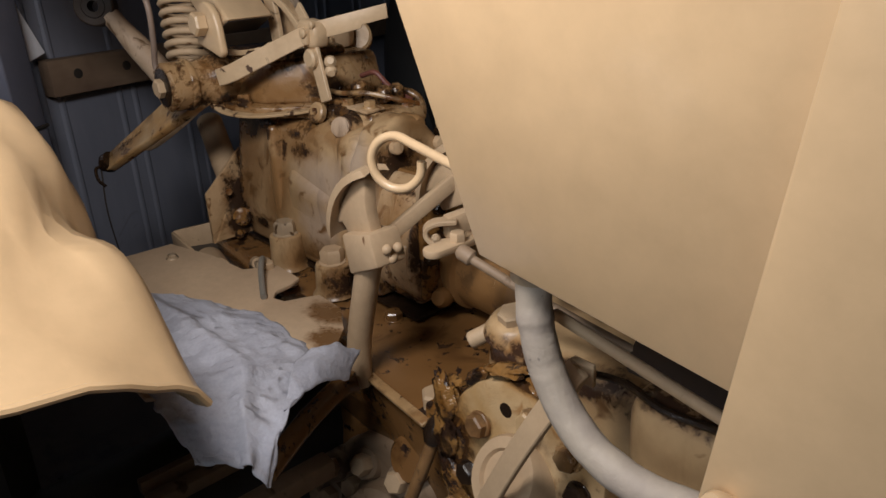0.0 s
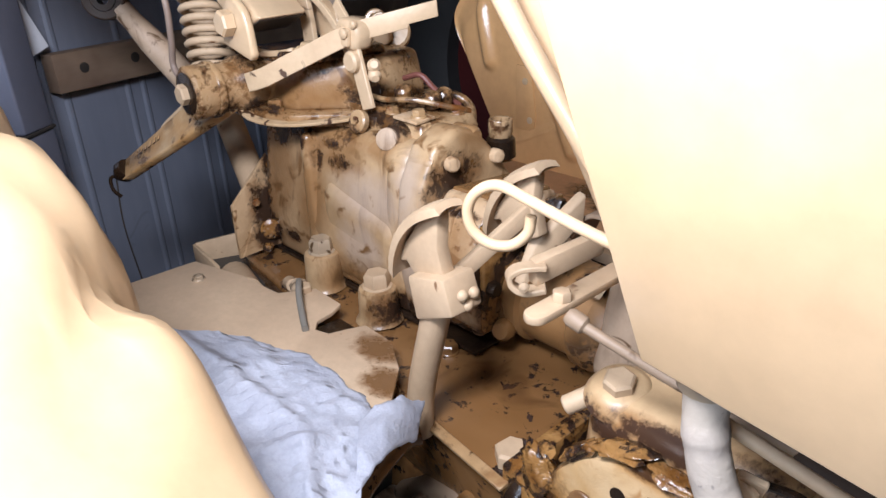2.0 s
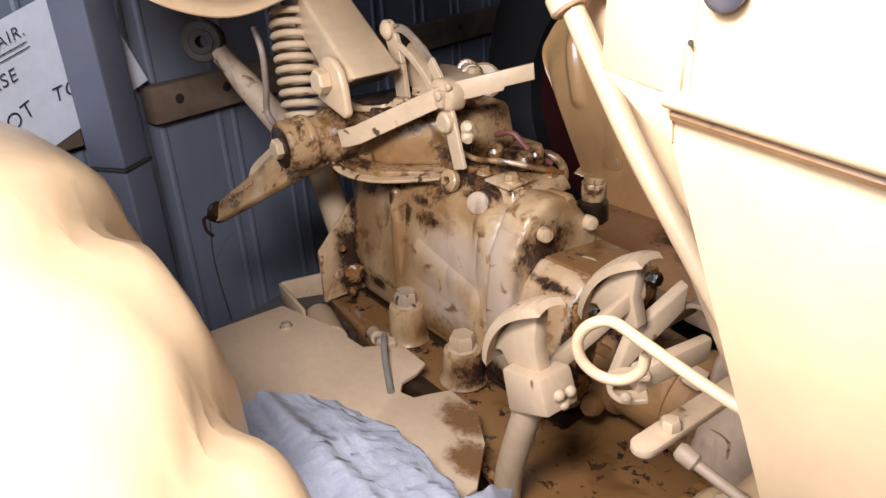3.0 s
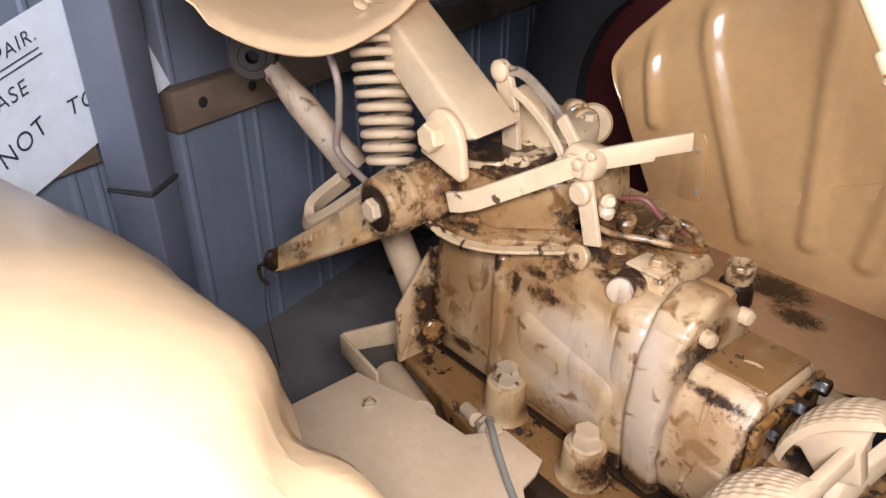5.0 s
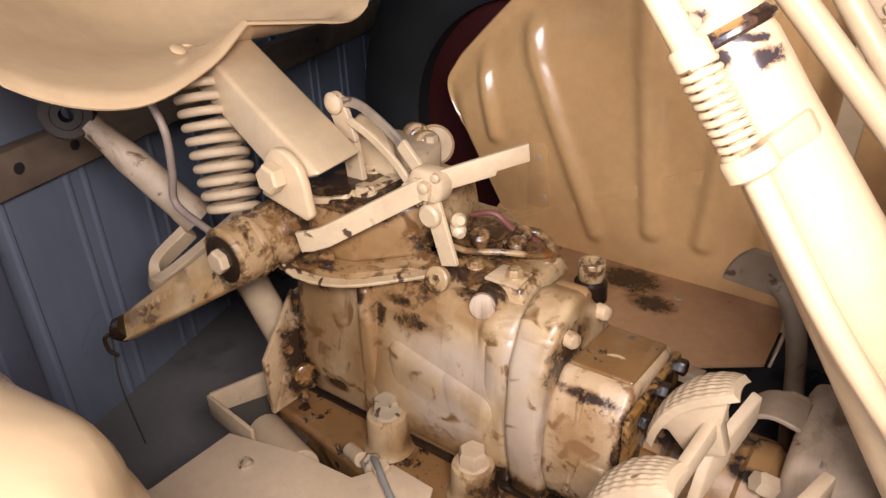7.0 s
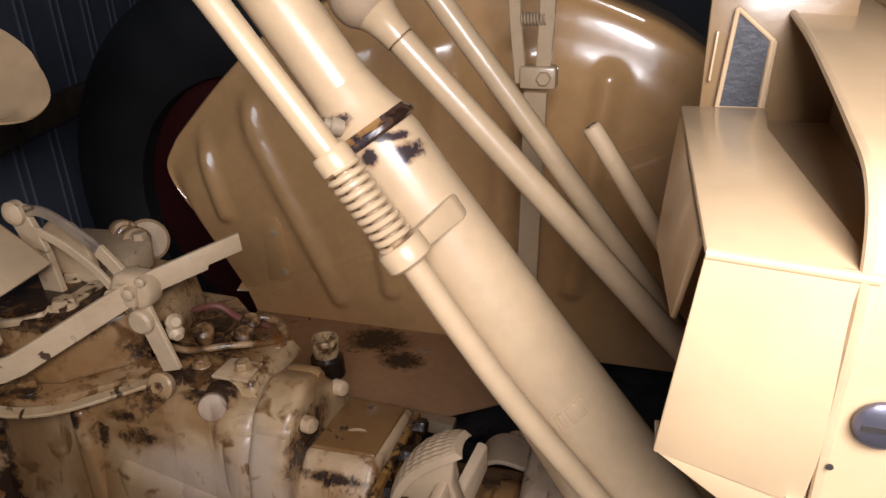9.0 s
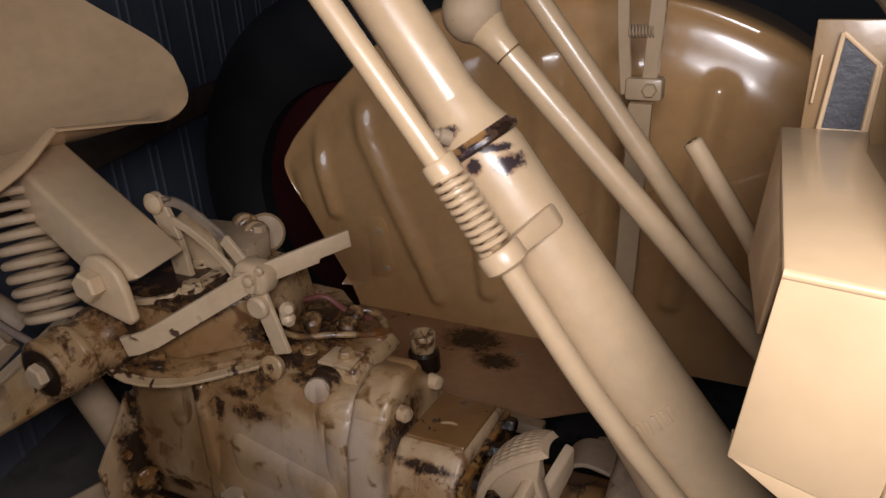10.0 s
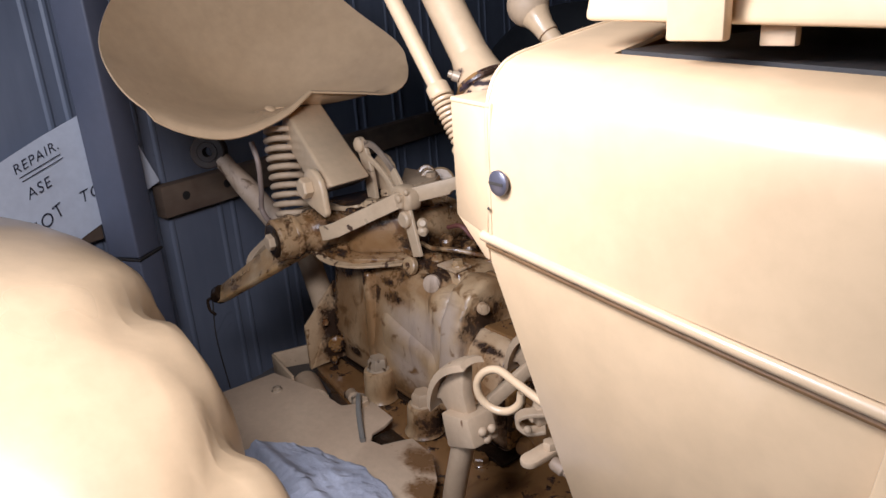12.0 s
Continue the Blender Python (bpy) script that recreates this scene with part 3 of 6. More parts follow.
def build_sign():
    """A sheet of paper, pinned askew behind the post."""
    up = radians(20.5)
    along_, rise = WALL_T * math.cos(up) + V(0, 0, math.sin(up)), V(0, 0, math.cos(up)) - WALL_T * math.sin(up)
    corner = on_wall(0.012, 0.852, 0.052) - along_ * 0.027 + rise * 0.028
    sign = thing("paper_sign", "white paper sign handwritten in dark marker ink", "sign")
    rows = []
    for i in range(13):
        rows.append([corner - along_ * (0.42 * i / 12) + rise * (0.225 * j / 6) + WALL_N * (0.004 * math.sin(i * 0.9) * (j / 6) + 0.006 * bell(i, 12, 3)) for j in range(7)])
    part("paper", sheet(rows, 0.0006), M_PAPER, sign)

    def write(text, s, h, size, turn=0.0, shear=0.15):
        cu = bpy.data.curves.new("lettering", "FONT")
        cu.body, cu.size, cu.shear, cu.extrude = text, size, shear, 0.0003
        cu.space_character, cu.offset = 1.15, -0.0002
        tmp = new("lettering", cu)
        me = bpy.data.meshes.new_from_object(tmp.evaluated_get(bpy.context.evaluated_depsgraph_get()))
        bpy.data.objects.remove(tmp)
        me.materials.append(M_INK)
        o = corner - along_ * s + rise * h + WALL_N * 0.007
        r = along_ * math.cos(turn) + rise * math.sin(turn)
        w = rise * math.cos(turn) - along_ * math.sin(turn)
        me.transform(Matrix(((r.x, w.x, WALL_N.x, o.x), (r.y, w.y, WALL_N.y, o.y), (r.z, w.z, WALL_N.z, o.z), (0, 0, 0, 1))))
        ob = new("lettering", me)
        ob.parent = sign
        return ob
    write("REPAIR.", 0.262, 0.190, 0.0275, -0.01, 0.3)
    write("ASE", 0.268, 0.134, 0.031, -0.02, 0.3)
    write("NOT", 0.312, 0.060, 0.038, 0.12, 0.25)
    write("TO", 0.186, 0.066, 0.036, -0.12, 0.3)
    for h in (0.181, 0.172):
        o = corner - along_ * 0.258 + rise * h + WALL_N * 0.0072
        part("underline", strap([o, o + along_ * 0.095 - rise * 0.003], rise * 0.0009, 0.0004, 1, 0), M_INK, sign, "ruled marker underline")


build_shed(), build_post(), build_rail(), build_sign()

# ---- the tractor ----
tractor = thing("tractor", "old cream-painted farm tractor with oily transmission, under repair", "tractor")


def far_fender():
    """Inner face with pressed ribs and a crown that turns away over the tyre."""
    edge = [(-0.30, 0.63), (-0.39, 0.756), (-0.452, 0.86), (-0.432, 0.915), (-0.385, 0.965), (-0.30, 1.043), (-0.21, 1.112), (-0.09, 1.163), (0.09, 1.188),
            (0.25, 1.178), (0.35, 1.150), (0.446, 1.100), (0.55, 1.01), (0.62, 0.90), (0.64, 0.78), (0.60, 0.64)]
    line = curve_points([V(x, 0, z) for x, z in edge], 10)
    foot = [V(-0.30 + 0.90 * i / (len(line) - 1), 0, 0.585) for i in range(len(line))]
    ribs = [((-0.262, 1.00), (-0.250, 0.945), 0.030), ((-0.250, 0.945), (-0.208, 0.845), 0.028), ((-0.208, 0.845), (-0.120, 0.650), 0.027), ((-0.055, 1.09), (-0.050, 0.95), 0.034), ((-0.050, 0.95), (-0.018, 0.680), 0.029),
            ((0.075, 1.10), (0.085, 0.90), 0.032), ((0.085, 0.90), (0.072, 0.680), 0.029), ((0.20, 1.09), (0.17, 0.70), 0.030), ((0.34, 1.06), (0.30, 0.72), 0.030), ((-0.372, 0.955), (-0.335, 0.80), 0.026)]

    def press(x, z):
        best = 0
        for (ax, az), (bx, bz), w in ribs:
            t = max(0, min(1, ((x - ax) * (bx - ax) + (z - az) * (bz - az)) / ((bx - ax) ** 2 + (bz - az) ** 2)))
            k = math.hypot(x - ax - t * (bx - ax), z - az - t * (bz - az)) / w
            best = max(best, 0.5 + 0.5 * math.cos(math.pi * min(1, k)))
        return best
    rows = []
    n = 110
    for p, q in zip(line, foot):
        row = []
        for j in range(n + 1):
            c = q.lerp(p, j / n * 0.985)
            fade = min(1, (1 - j / n) * 9)
            row.append(V(c.x, 0.462 - 0.014 * press(c.x, c.z) * fade + 0.02 * bell(j / n, 1, 0.10), c.z))
        out = (p - V(0.08, 0, 0.72)).normalized()
        for k in range(1, 9):
            a = k / 8 * math.pi / 2
            row.append(V(p.x, 0.478 + 0.035 * (1 - math.cos(a)), p.z) + out * 0.012 * math.sin(a))
        for k in range(1, 5):
            row.append(V(p.x, 0.513 + 0.07 * k, p.z) + out * (0.012 - 0.004 * k))
        rows.append(row)
    f = part("left_fender", sheet(rows, 0.0025), M_FENDER, tractor, "glossy cream fender with pressed ribs", 60)
    tab = [(-0.262, 0.800), (-0.232, 0.800), (-0.222, 0.786), (-0.212, 0.706), (-0.214, 0.680), (-0.228, 0.672), (-0.262, 0.672)]
    part("riveted_tab", prism(tab, "y", 0.4585, 0.464, 0.001), M_FENDER, f)
    for x, z in ((-0.225, 0.694), (-0.238, 0.77), (0.213, 0.813)):
        part("rivet", lathe((x, 0.459, z), (0, -1, 0), [(0, 0.007), (0.002, 0.0065), (0.0035, 0.003)], 14), M_CREAM, f)


POCKETS = ((0.199, -0.500), (-0.096, -0.466), (0.363, -0.511))


def near_fender():
    """Wheel arch shell whose shoulder is scalloped by pressed dents."""
    top = [(-0.86, 0.62), (-0.80, 0.71), (-0.70, 0.79), (-0.55, 0.862), (-0.40, 0.906), (-0.25, 0.940), (-0.10, 0.964), (0.0, 0.964), (0.1, 0.951), (0.2, 0.915), (0.3, 0.853), (0.34, 0.820), (0.402, 0.775)]
    cross = [(-1.0, -0.20), (-0.95, -0.12), (-0.88, -0.02), (-0.80, 0.045), (-0.72, 0.070), (-0.64, 0.068), (-0.58, 0.052), (-0.545, 0.036), (-0.52, 0.020), (-0.50, 0.003), (-0.485, -0.014),
             (-0.474, -0.033), (-0.467, -0.055), (-0.463, -0.08), (-0.461, -0.11), (-0.460, -0.15), (-0.460, -0.20)]
    rows = []
    n = 110
    for i in range(n + 1):
        x = -0.86 + 1.262 * i / n
        z = smooth_along(x, top, 0.045)
        row = []
        shrink = 1 - 0.35 * max(0, min(1, (x - 0.16) / 0.22)) ** 1.3
        behind = max(0, min(1, (-0.15 - x) / 0.45))
        for y, dz in cross:
            if dz < 0 and y > -0.6:
                dz *= shrink
            if dz > 0:
                dz *= 1 - 0.42 * max(0, min(1, (x - 0.12) / 0.22))
            slant = 1.5 * max(0, -0.468 - y)
            reach = bell(max(0, -0.49 - y), 0, 0.075)
            dent = -0.026 * bell(x - slant, 0.035, 0.034) - 0.024 * bell(x - slant, 0.222, 0.031)
            lift = 0.003 * (bell(x - slant, -0.04, 0.05) + bell(x - slant, 0.14, 0.045) + bell(x - slant, 0.30, 0.035))
            inward = 0.045 * behind * bell(y, -0.49, 0.05)
            pocket = 0.010 * bell(dz, -0.05, 0.03) * (bell(x, -0.07, 0.07) + bell(x, 0.12, 0.06) + bell(x, -0.27, 0.08)) if y > -0.5 else 0
            press_in = sum(bell(x, cx, 0.050) * bell(y - 0.25 * (x - cx), cy, 0.024) for cx, cy in POCKETS)
            back = max(0, min(1, (x - 0.22) / 0.158)) ** 2
            nose = 0.022 * back * bell(y, -0.47, 0.045) + (0.50 * back * (max(0, -dz - 0.040) / 0.10) ** 1.3 if y > -0.5 and dz < 0 else 0)
            row.append(V(x - nose, y - pocket - 0.008 * press_in + (dent * 0.75 + lift * 0.5) * reach - inward, z + dz - 0.010 * press_in + 0.018 * behind + (dent * 0.6 + lift) * reach))
        rows.append(row)
    f = part("right_fender", sheet(rows, 0.003), M_SHEET, tractor, "glossy cream fender with pressed dents", 60)
    lip = [rows[-1][k] + V(0.001, 0, -0.002) for k in range(2, len(cross))]
    part("rolled_edge", tube(lip, 0.0035, 8, 1), M_SHEET, f)


def rear_wheel():
    c = V(-0.40, 0.76, 0.72)
    w = part("rear_wheel", lathe(c - V(0, 0.05, 0), (0, 1, 0), [(0, 0.06), (0.0, 0.30), (0.01, 0.30), (0.01, 0.06)], 48, True), M_RED, tractor, "dark red rear wheel disc")
    part("tyre", lathe(c - V(0, 0.11, 0), (0, 1, 0), [(0.02, 0.29), (0, 0.33), (0.0, 0.40), (0.02, 0.46), (0.05, 0.485), (0.17, 0.485), (0.20, 0.46), (0.22, 0.40), (0.22, 0.33), (0.2, 0.29)], 64, True), M_RUBBER, w, "black rubber tyre")


def seat():
    """Pressed steel pan: two thigh lobes with a notch between, dished, with a raised back."""
    rim = [(-0.338, -0.066, 1.098), (-0.325, 0.02, 1.086), (-0.320, 0.09, 1.078), (-0.333, 0.140, 1.100), (-0.40, 0.175, 1.148), (-0.52, 0.165, 1.21), (-0.62, 0.08, 1.31), (-0.66, -0.085, 1.36), (-0.62, -0.255, 1.31),
           (-0.52, -0.356, 1.215), (-0.42, -0.368, 1.132), (-0.352, -0.318, 1.071), (-0.328, -0.230, 1.043), (-0.334, -0.13, 1.062), (-0.338, -0.066, 1.098)]
    edge = curve_points(rim, 7)[:-1]
    mid = V(-0.455, -0.085, 1.052)
    rows = []
    for k in range(19):
        r = k / 18
        row = []
        for p in edge + edge[:1]:
            q = mid.lerp(p, r)
            lift = (p.z - mid.z) * (r ** 2.2 - r)
            row.append(V(q.x, q.y, q.z + lift - 0.010 * max(0, r - 0.92) / 0.08 * (1 if p.x > -0.37 else 0)))
        rows.append(row)
    bm = sheet(rows[1:], 0.003)
    s = part("seat_pan", bm, M_SEAT, tractor, "cream pressed steel seat pan", 70)
    part("pan_floor", lathe(mid + V(0.0, 0, -0.004), (0, 0, 1), [(0, 0.03), (0.003, 0.03), (0.004, 0.02)], 20), M_SEAT, s)
    part("dimple", lathe((-0.415, -0.115, 1.062), (0.5, 0, 0.86), [(0, 0.010), (0.002, 0.008), (0.003, 0.003)], 14), M_SEAT, s)
    # flat dark disc for the shade inside a small hole
    part("drain_hole", lathe((-0.40, -0.20, 1.046), (0.5, 0, 0.86), [(0, 0.004), (0.0015, 0.004)], 12), M_DARK, s)


def seat_stand():
    a, b = V(-0.185, -0.100, 0.936), V(-0.405, -0.062, 1.040)
    d = (b - a).normalized()
    side = V(-0.13, 0.98, 0.0).normalized()
    up = side.cross(d).normalized()
    if up.z < 0:
        up = -up

    def ring(c, h, w):
        return [c + side * w - up * h, c + side * w + up * h * 0.9, c - side * w + up * h * 0.9, c - side * w - up * h]
    foot = ring(a, 0.028, 0.042)
    foot = [foot[0] + d * 0.050, foot[1], foot[2], foot[3] + d * 0.050]
    st = part("seat_strut", hexa(foot, ring(b, 0.028, 0.042), 0.006, 3), M_CREAM, tractor, "square cream strut under the seat")
    # thin dark plate on the solid end paints the shade of a hollow
    mouth = ring(a, 0.022, 0.037)
    mouth = [mouth[0] + d * 0.044, mouth[1] + d * 0.005, mouth[2] + d * 0.005, mouth[3] + d * 0.044]
    out = (up * -0.9 - d * 0.5).normalized() * 0.0012
    part("opening", hexa([p + out for p in mouth], [p - out * 0.2 for p in mouth], 0), M_DARK, st, "dark plate painted as the strut's hollow end")
    for y in (-0.152, -0.012):
        ear = prism([(-0.254, 0.922), (-0.184, 0.905), (-0.176, 0.912), (-0.181, 0.950), (-0.188, 0.968), (-0.200, 0.979), (-0.214, 0.984), (-0.228, 0.982), (-0.240, 0.972), (-0.247, 0.955)], "y", y, y + 0.012, 0.004, 3)
        part("ear", ear, M_CREAM, st)
    part("bolt", bolt((-0.222, -0.153, 0.952), (0, -1, 0), 0.030, 0.016, 0.0, 0.3), M_CREAM, st)
    # coil spring behind the strut
    p0, p1 = V(-0.340, -0.130, 0.872), V(-0.400, -0.105, 1.030)
    d, u, w = basis(p1 - p0)
    pts = []
    turns = 10
    for i in range(turns * 16 + 1):
        t = i / (turns * 16)
        g = min(1, t * 8, (1 - t) * 8) * 0.12 + 0.88
        pts.append(p0.lerp(p1, t) + (u * math.cos(i * math.pi / 8) + w * math.sin(i * math.pi / 8)) * 0.0315 * g)
    part("coil_spring", tube(pts, 0.0056, 10, 1), M_DUSTY, tractor, "dusty cream coil spring")


def lift_unit():
    body = part("lift_housing", prism([(-0.090, 0.584), (-0.100, 0.66), (-0.080, 0.80), (-0.06, 0.815), (0.03, 0.81), (0.10, 0.74), (0.15, 0.584)], "x", -0.304, 0.04, 0.010, 3), M_CAST, tractor, "cast hydraulic lift housing, cream paint stained with oil")
    # cast rib and sloping shoulder on the side
    part("cast_rib", hexa([(-0.185, -0.100, 0.585), (-0.150, -0.100, 0.585), (-0.150, -0.075, 0.585), (-0.185, -0.075, 0.585)],
                          [(-0.178, -0.100, 0.80), (-0.158, -0.100, 0.80), (-0.158, -0.05, 0.80), (-0.178, -0.05, 0.80)], 0.009, 3), M_CAST, body)
    sh = hexa([(-0.150, -0.094, 0.584), (0.03, -0.094, 0.584), (0.03, -0.02, 0.584), (-0.150, -0.02, 0.584)],
              [(-0.145, -0.099, 0.735), (0.03, -0.104, 0.705), (0.03, -0.02, 0.74), (-0.145, -0.02, 0.79)], 0.026, 5)
    part("cast_shoulder", sh, M_CAST, body)
    # studs in tall bosses along the foot
    for x, y, z in ((-0.130, -0.112, 0.634), (0.006, -0.116, 0.627), (-0.130, 0.16, 0.634), (0.006, 0.16, 0.627)):
        b = part("boss", lathe((x, y, 0.578), (0, 0, 1), [(0, 0.0330), (0.002, 0.0318), (0.004, 0.0302), (0.008, 0.0286), (0.012, 0.0278), (z - 0.584, 0.0262), (z - 0.580, 0.0250), (z - 0.578, 0.021)], 30), M_CAST, body)
        part("stud_bolt", bolt((x, y, z), (0, 0, 1), 0.031, 0.021, 0.020, 0.4 + x), M_BARE if x < -0.1 else M_DUSTY, b)
    part("gasket_line", block(-0.308, 0.165, -0.0935, 0.153, 0.578, 0.5835, 0.001), M_BLACKOIL_AND_SHADE, body, "black oily joint line")
    # front ring flange and end box
    ring = [(-0.094, 0.585), (-0.106, 0.66), (-0.109, 0.70), (-0.099, 0.775), (-0.074, 0.822), (-0.035, 0.840), (0.0, 0.828), (0.035, 0.790), (0.07, 0.745), (0.10, 0.69), (0.10, 0.585)]
    part("end_flange", prism(ring, "x", 0.040, 0.087, 0.010, 4), M_CAST, body)
    for p, q in ((-0.072, 0.800), (-0.004, 0.820)):
        part("flange_lobe", lathe((0.046, p, q), (1, 0, 0), [(0, 0.010), (0.004, 0.0130), (0.034, 0.0130), (0.0395, 0.009)], 24), M_CAST, body)
    # swelling where the flange meets the side
    part("neck_swell", hexa([(-0.02, -0.096, 0.60), (0.045, -0.098, 0.60), (0.045, -0.05, 0.60), (-0.02, -0.05, 0.60)], [(0.0, -0.090, 0.790), (0.045, -0.090, 0.792), (0.045, -0.03, 0.815), (0.0, -0.03, 0.815)], 0.020, 4), M_CAST, body)
    end = part("end_box", prism([(-0.086, 0.600), (-0.104, 0.655), (-0.100, 0.70), (-0.082, 0.745), (-0.058, 0.768), (0.05, 0.757), (0.06, 0.745), (0.06, 0.600)], "x", 0.085, 0.168, 0.010, 3), M_WORNBOX, body, "scraped end box with brown oily lid")
    part("side_panel", hexa([(0.126, -0.094, 0.618), (0.160, -0.094, 0.618), (0.162, -0.106, 0.655), (0.161, -0.104, 0.690), (0.132, -0.104, 0.690), (0.124, -0.106, 0.655)],
                            [(0.124, -0.084, 0.614), (0.163, -0.084, 0.614), (0.165, -0.092, 0.655), (0.164, -0.088, 0.696), (0.129, -0.088, 0.696), (0.121, -0.092, 0.655)], 0.003, 2), M_WORNBOX, end)
    part("side_rib", hexa([(0.118, -0.108, 0.64), (0.124, -0.108, 0.64), (0.124, -0.09, 0.64), (0.118, -0.09, 0.64)], [(0.118, -0.086, 0.752), (0.124, -0.086, 0.752), (0.124, -0.06, 0.76), (0.118, -0.06, 0.76)], 0.002), M_WORNBOX, end)
    part("lid_plate", hexa([(0.090, -0.054, 0.766), (0.163, -0.052, 0.766), (0.163, 0.048, 0.756), (0.090, 0.048, 0.757)],
                           [(0.092, -0.052, 0.771), (0.161, -0.050, 0.771), (0.161, 0.046, 0.761), (0.092, 0.046, 0.762)], 0.002), M_LID, end, "brown oily cover plate, paint flaking")
    part("end_plate", block(0.168, 0.178, -0.088, 0.055, 0.612, 0.752, 0.004), M_CRUST, end, "plate caked with black-brown oil")
    for y, z in ((-0.062, 0.738), (-0.01, 0.742), (0.040, 0.742), (-0.078, 0.672), (0.045, 0.655)):
        part("bolt", bolt((0.178, y, z), (1, 0, 0), 0.017, 0.011), M_BLACKOIL_AND_SHADE, end)
    for p, w in (((0.085, -0.052, 0.798), (1, -0.25, 0.1)), ((0.085, 0.026, 0.790), (1, -0.25, 0.1)), ((0.085, -0.075, 0.70), (1, 0, 0))):
        part("flange_bolt", lathe(p, w, [(0, 0.0092), (0.012, 0.0092), (0.0145, 0.0075), (0.0155, 0.004)], 18), M_WORNBOX, body)
    plug = part("side_plug", lathe((-0.012, -0.064, 0.812), (0.45, -0.80, 0.32), [(0, 0.0145), (0.008, 0.0150), (0.012, 0.0142), (0.0135, 0.0115)], 22), M_HOUSING, body, "dusty round plug")
    part("plug_seat", lathe((-0.009, -0.050, 0.810), (0.30, -0.93, 0.22), [(-0.01, 0.022), (0.012, 0.0195), (0.017, 0.0165)], 24), M_CAST, plug)
    n = part("filler_neck", lathe((0.052, 0.075, 0.765), (0, 0, 1), [(0, 0.016), (0.036, 0.0155), (0.038, 0.0165), (0.055, 0.0165), (0.0565, 0.0155), (0.0565, 0.0125), (0.03, 0.0125)], 24), M_GREASY, body, "open cream filler neck")
    part("collar", lathe((0.052, 0.075, 0.770), (0, 0, 1), [(0, 0.021), (0.024, 0.020), (0.028, 0.0165)], 20), M_BLACKOIL_AND_SHADE, n)
    for p in ((0.055, 0.035, 0.775), (0.058, 0.060, 0.755)):
        part("nipple", lathe(p, (0.3, -0.6, 0.6), [(0, 0.011), (0.014, 0.012), (0.02, 0.008)], 14), M_CAST, body)

    # top cover with its rim
    rim = [(-0.305, -0.125), (-0.245, -0.135), (-0.165, -0.118), (-0.115, -0.070), (-0.06, -0.048), (-0.03, -0.01), (-0.04, 0.08), (-0.10, 0.13), (-0.28, 0.14)]
    cover = part("top_cover", prism(rim, "z", 0.812, 0.830, 0.004), M_GREASY, tractor, "greasy cast top cover of the lift")
    up = [(-0.300, -0.112), (-0.245, -0.115), (-0.175, -0.100), (-0.120, -0.045), (-0.10, 0.02), (-0.12, 0.10), (-0.28, 0.12)]
    part("cover_dome", hexa([(x, y, 0.828) for x, y in up], [(x * 0.97 - 0.006, y * 0.86, 0.898) for x, y in up], 0.012, 3), M_GREASY, cover)
    part("top_plate", hexa([(-0.285, -0.105, 0.896), (-0.145, -0.100, 0.896), (-0.125, 0.03, 0.896), (-0.270, 0.08, 0.896)],
                           [(-0.283, -0.103, 0.910), (-0.147, -0.098, 0.910), (-0.127, 0.028, 0.910), (-0.268, 0.078, 0.910)], 0.004), M_GREASY, cover, "oil-blackened top plate")
    for p in ((-0.175, -0.065, 0.910), (-0.215, -0.005, 0.910), (-0.155, 0.015, 0.910), (-0.25, 0.05, 0.910)):
        part("bolt", bolt(p, (0, 0, 1), 0.022, 0.010, 0.014, 0.3), M_LIP, cover)
    part("ear_lug", lathe((-0.074, -0.062, 0.824), (0.1, -0.9, 0.35), [(0, 0.0155), (0.008, 0.0155), (0.010, 0.013)], 20), M_CAST, cover)
    part("ear_bolt", bolt((-0.073, -0.071, 0.828), (0.1, -0.9, 0.35), 0.011, 0.005), M_BURNT, cover)
    strapline = [(-0.285, -0.135, 0.838), (-0.225, -0.140, 0.822), (-0.170, -0.122, 0.818), (-0.120, -0.085, 0.822), (-0.085, -0.060, 0.828)]
    part("cover_lip", strap([(x, y - 0.002, z) for x, y, z in strapline], (0, 0.0065, 0.001), 0.0045, 3, 0.001), M_LIP, cover)
    for p, h in (((-0.10, -0.030, 0.832), 0.010), ((-0.075, -0.015, 0.832), 0.012), ((-0.055, 0.015, 0.834), 0.010), ((-0.115, 0.005, 0.84), 0.012), ((-0.20, -0.115, 0.832), 0.014)):
        part("cap_nut", bolt(p, (0, 0, 1), 0.018, h, 0.012, p[0] * 9), M_GREASY, cover)
    part("side_block", block(-0.125, -0.055, -0.045, -0.002, 0.828, 0.842, 0.004), M_GREASY, cover)
    part("oil_tray", hexa([(-0.062, -0.050, 0.814), (0.030, -0.046, 0.812), (0.034, 0.055, 0.812), (-0.055, 0.060, 0.814)], [(-0.060, -0.046, 0.836), (0.022, -0.040, 0.832), (0.026, 0.050, 0.830), (-0.053, 0.055, 0.836)], 0.004), M_GREASY, cover, "brown oily pipe seat")
    part("tab", hexa([(-0.018, -0.052, 0.836), (0.022, -0.046, 0.832), (0.022, -0.014, 0.834), (-0.014, -0.018, 0.838)], [(-0.018, -0.052, 0.840), (0.022, -0.046, 0.836), (0.022, -0.014, 0.838), (-0.014, -0.018, 0.842)], 0.001), M_WORNBOX, cover)
    part("drain_pipe", tube([(-0.10, -0.02, 0.848), (-0.06, -0.028, 0.850), (-0.02, -0.012, 0.852), (0.012, 0.02, 0.842), (0.02, 0.05, 0.832)], 0.0038, 8), M_BURNT, cover)
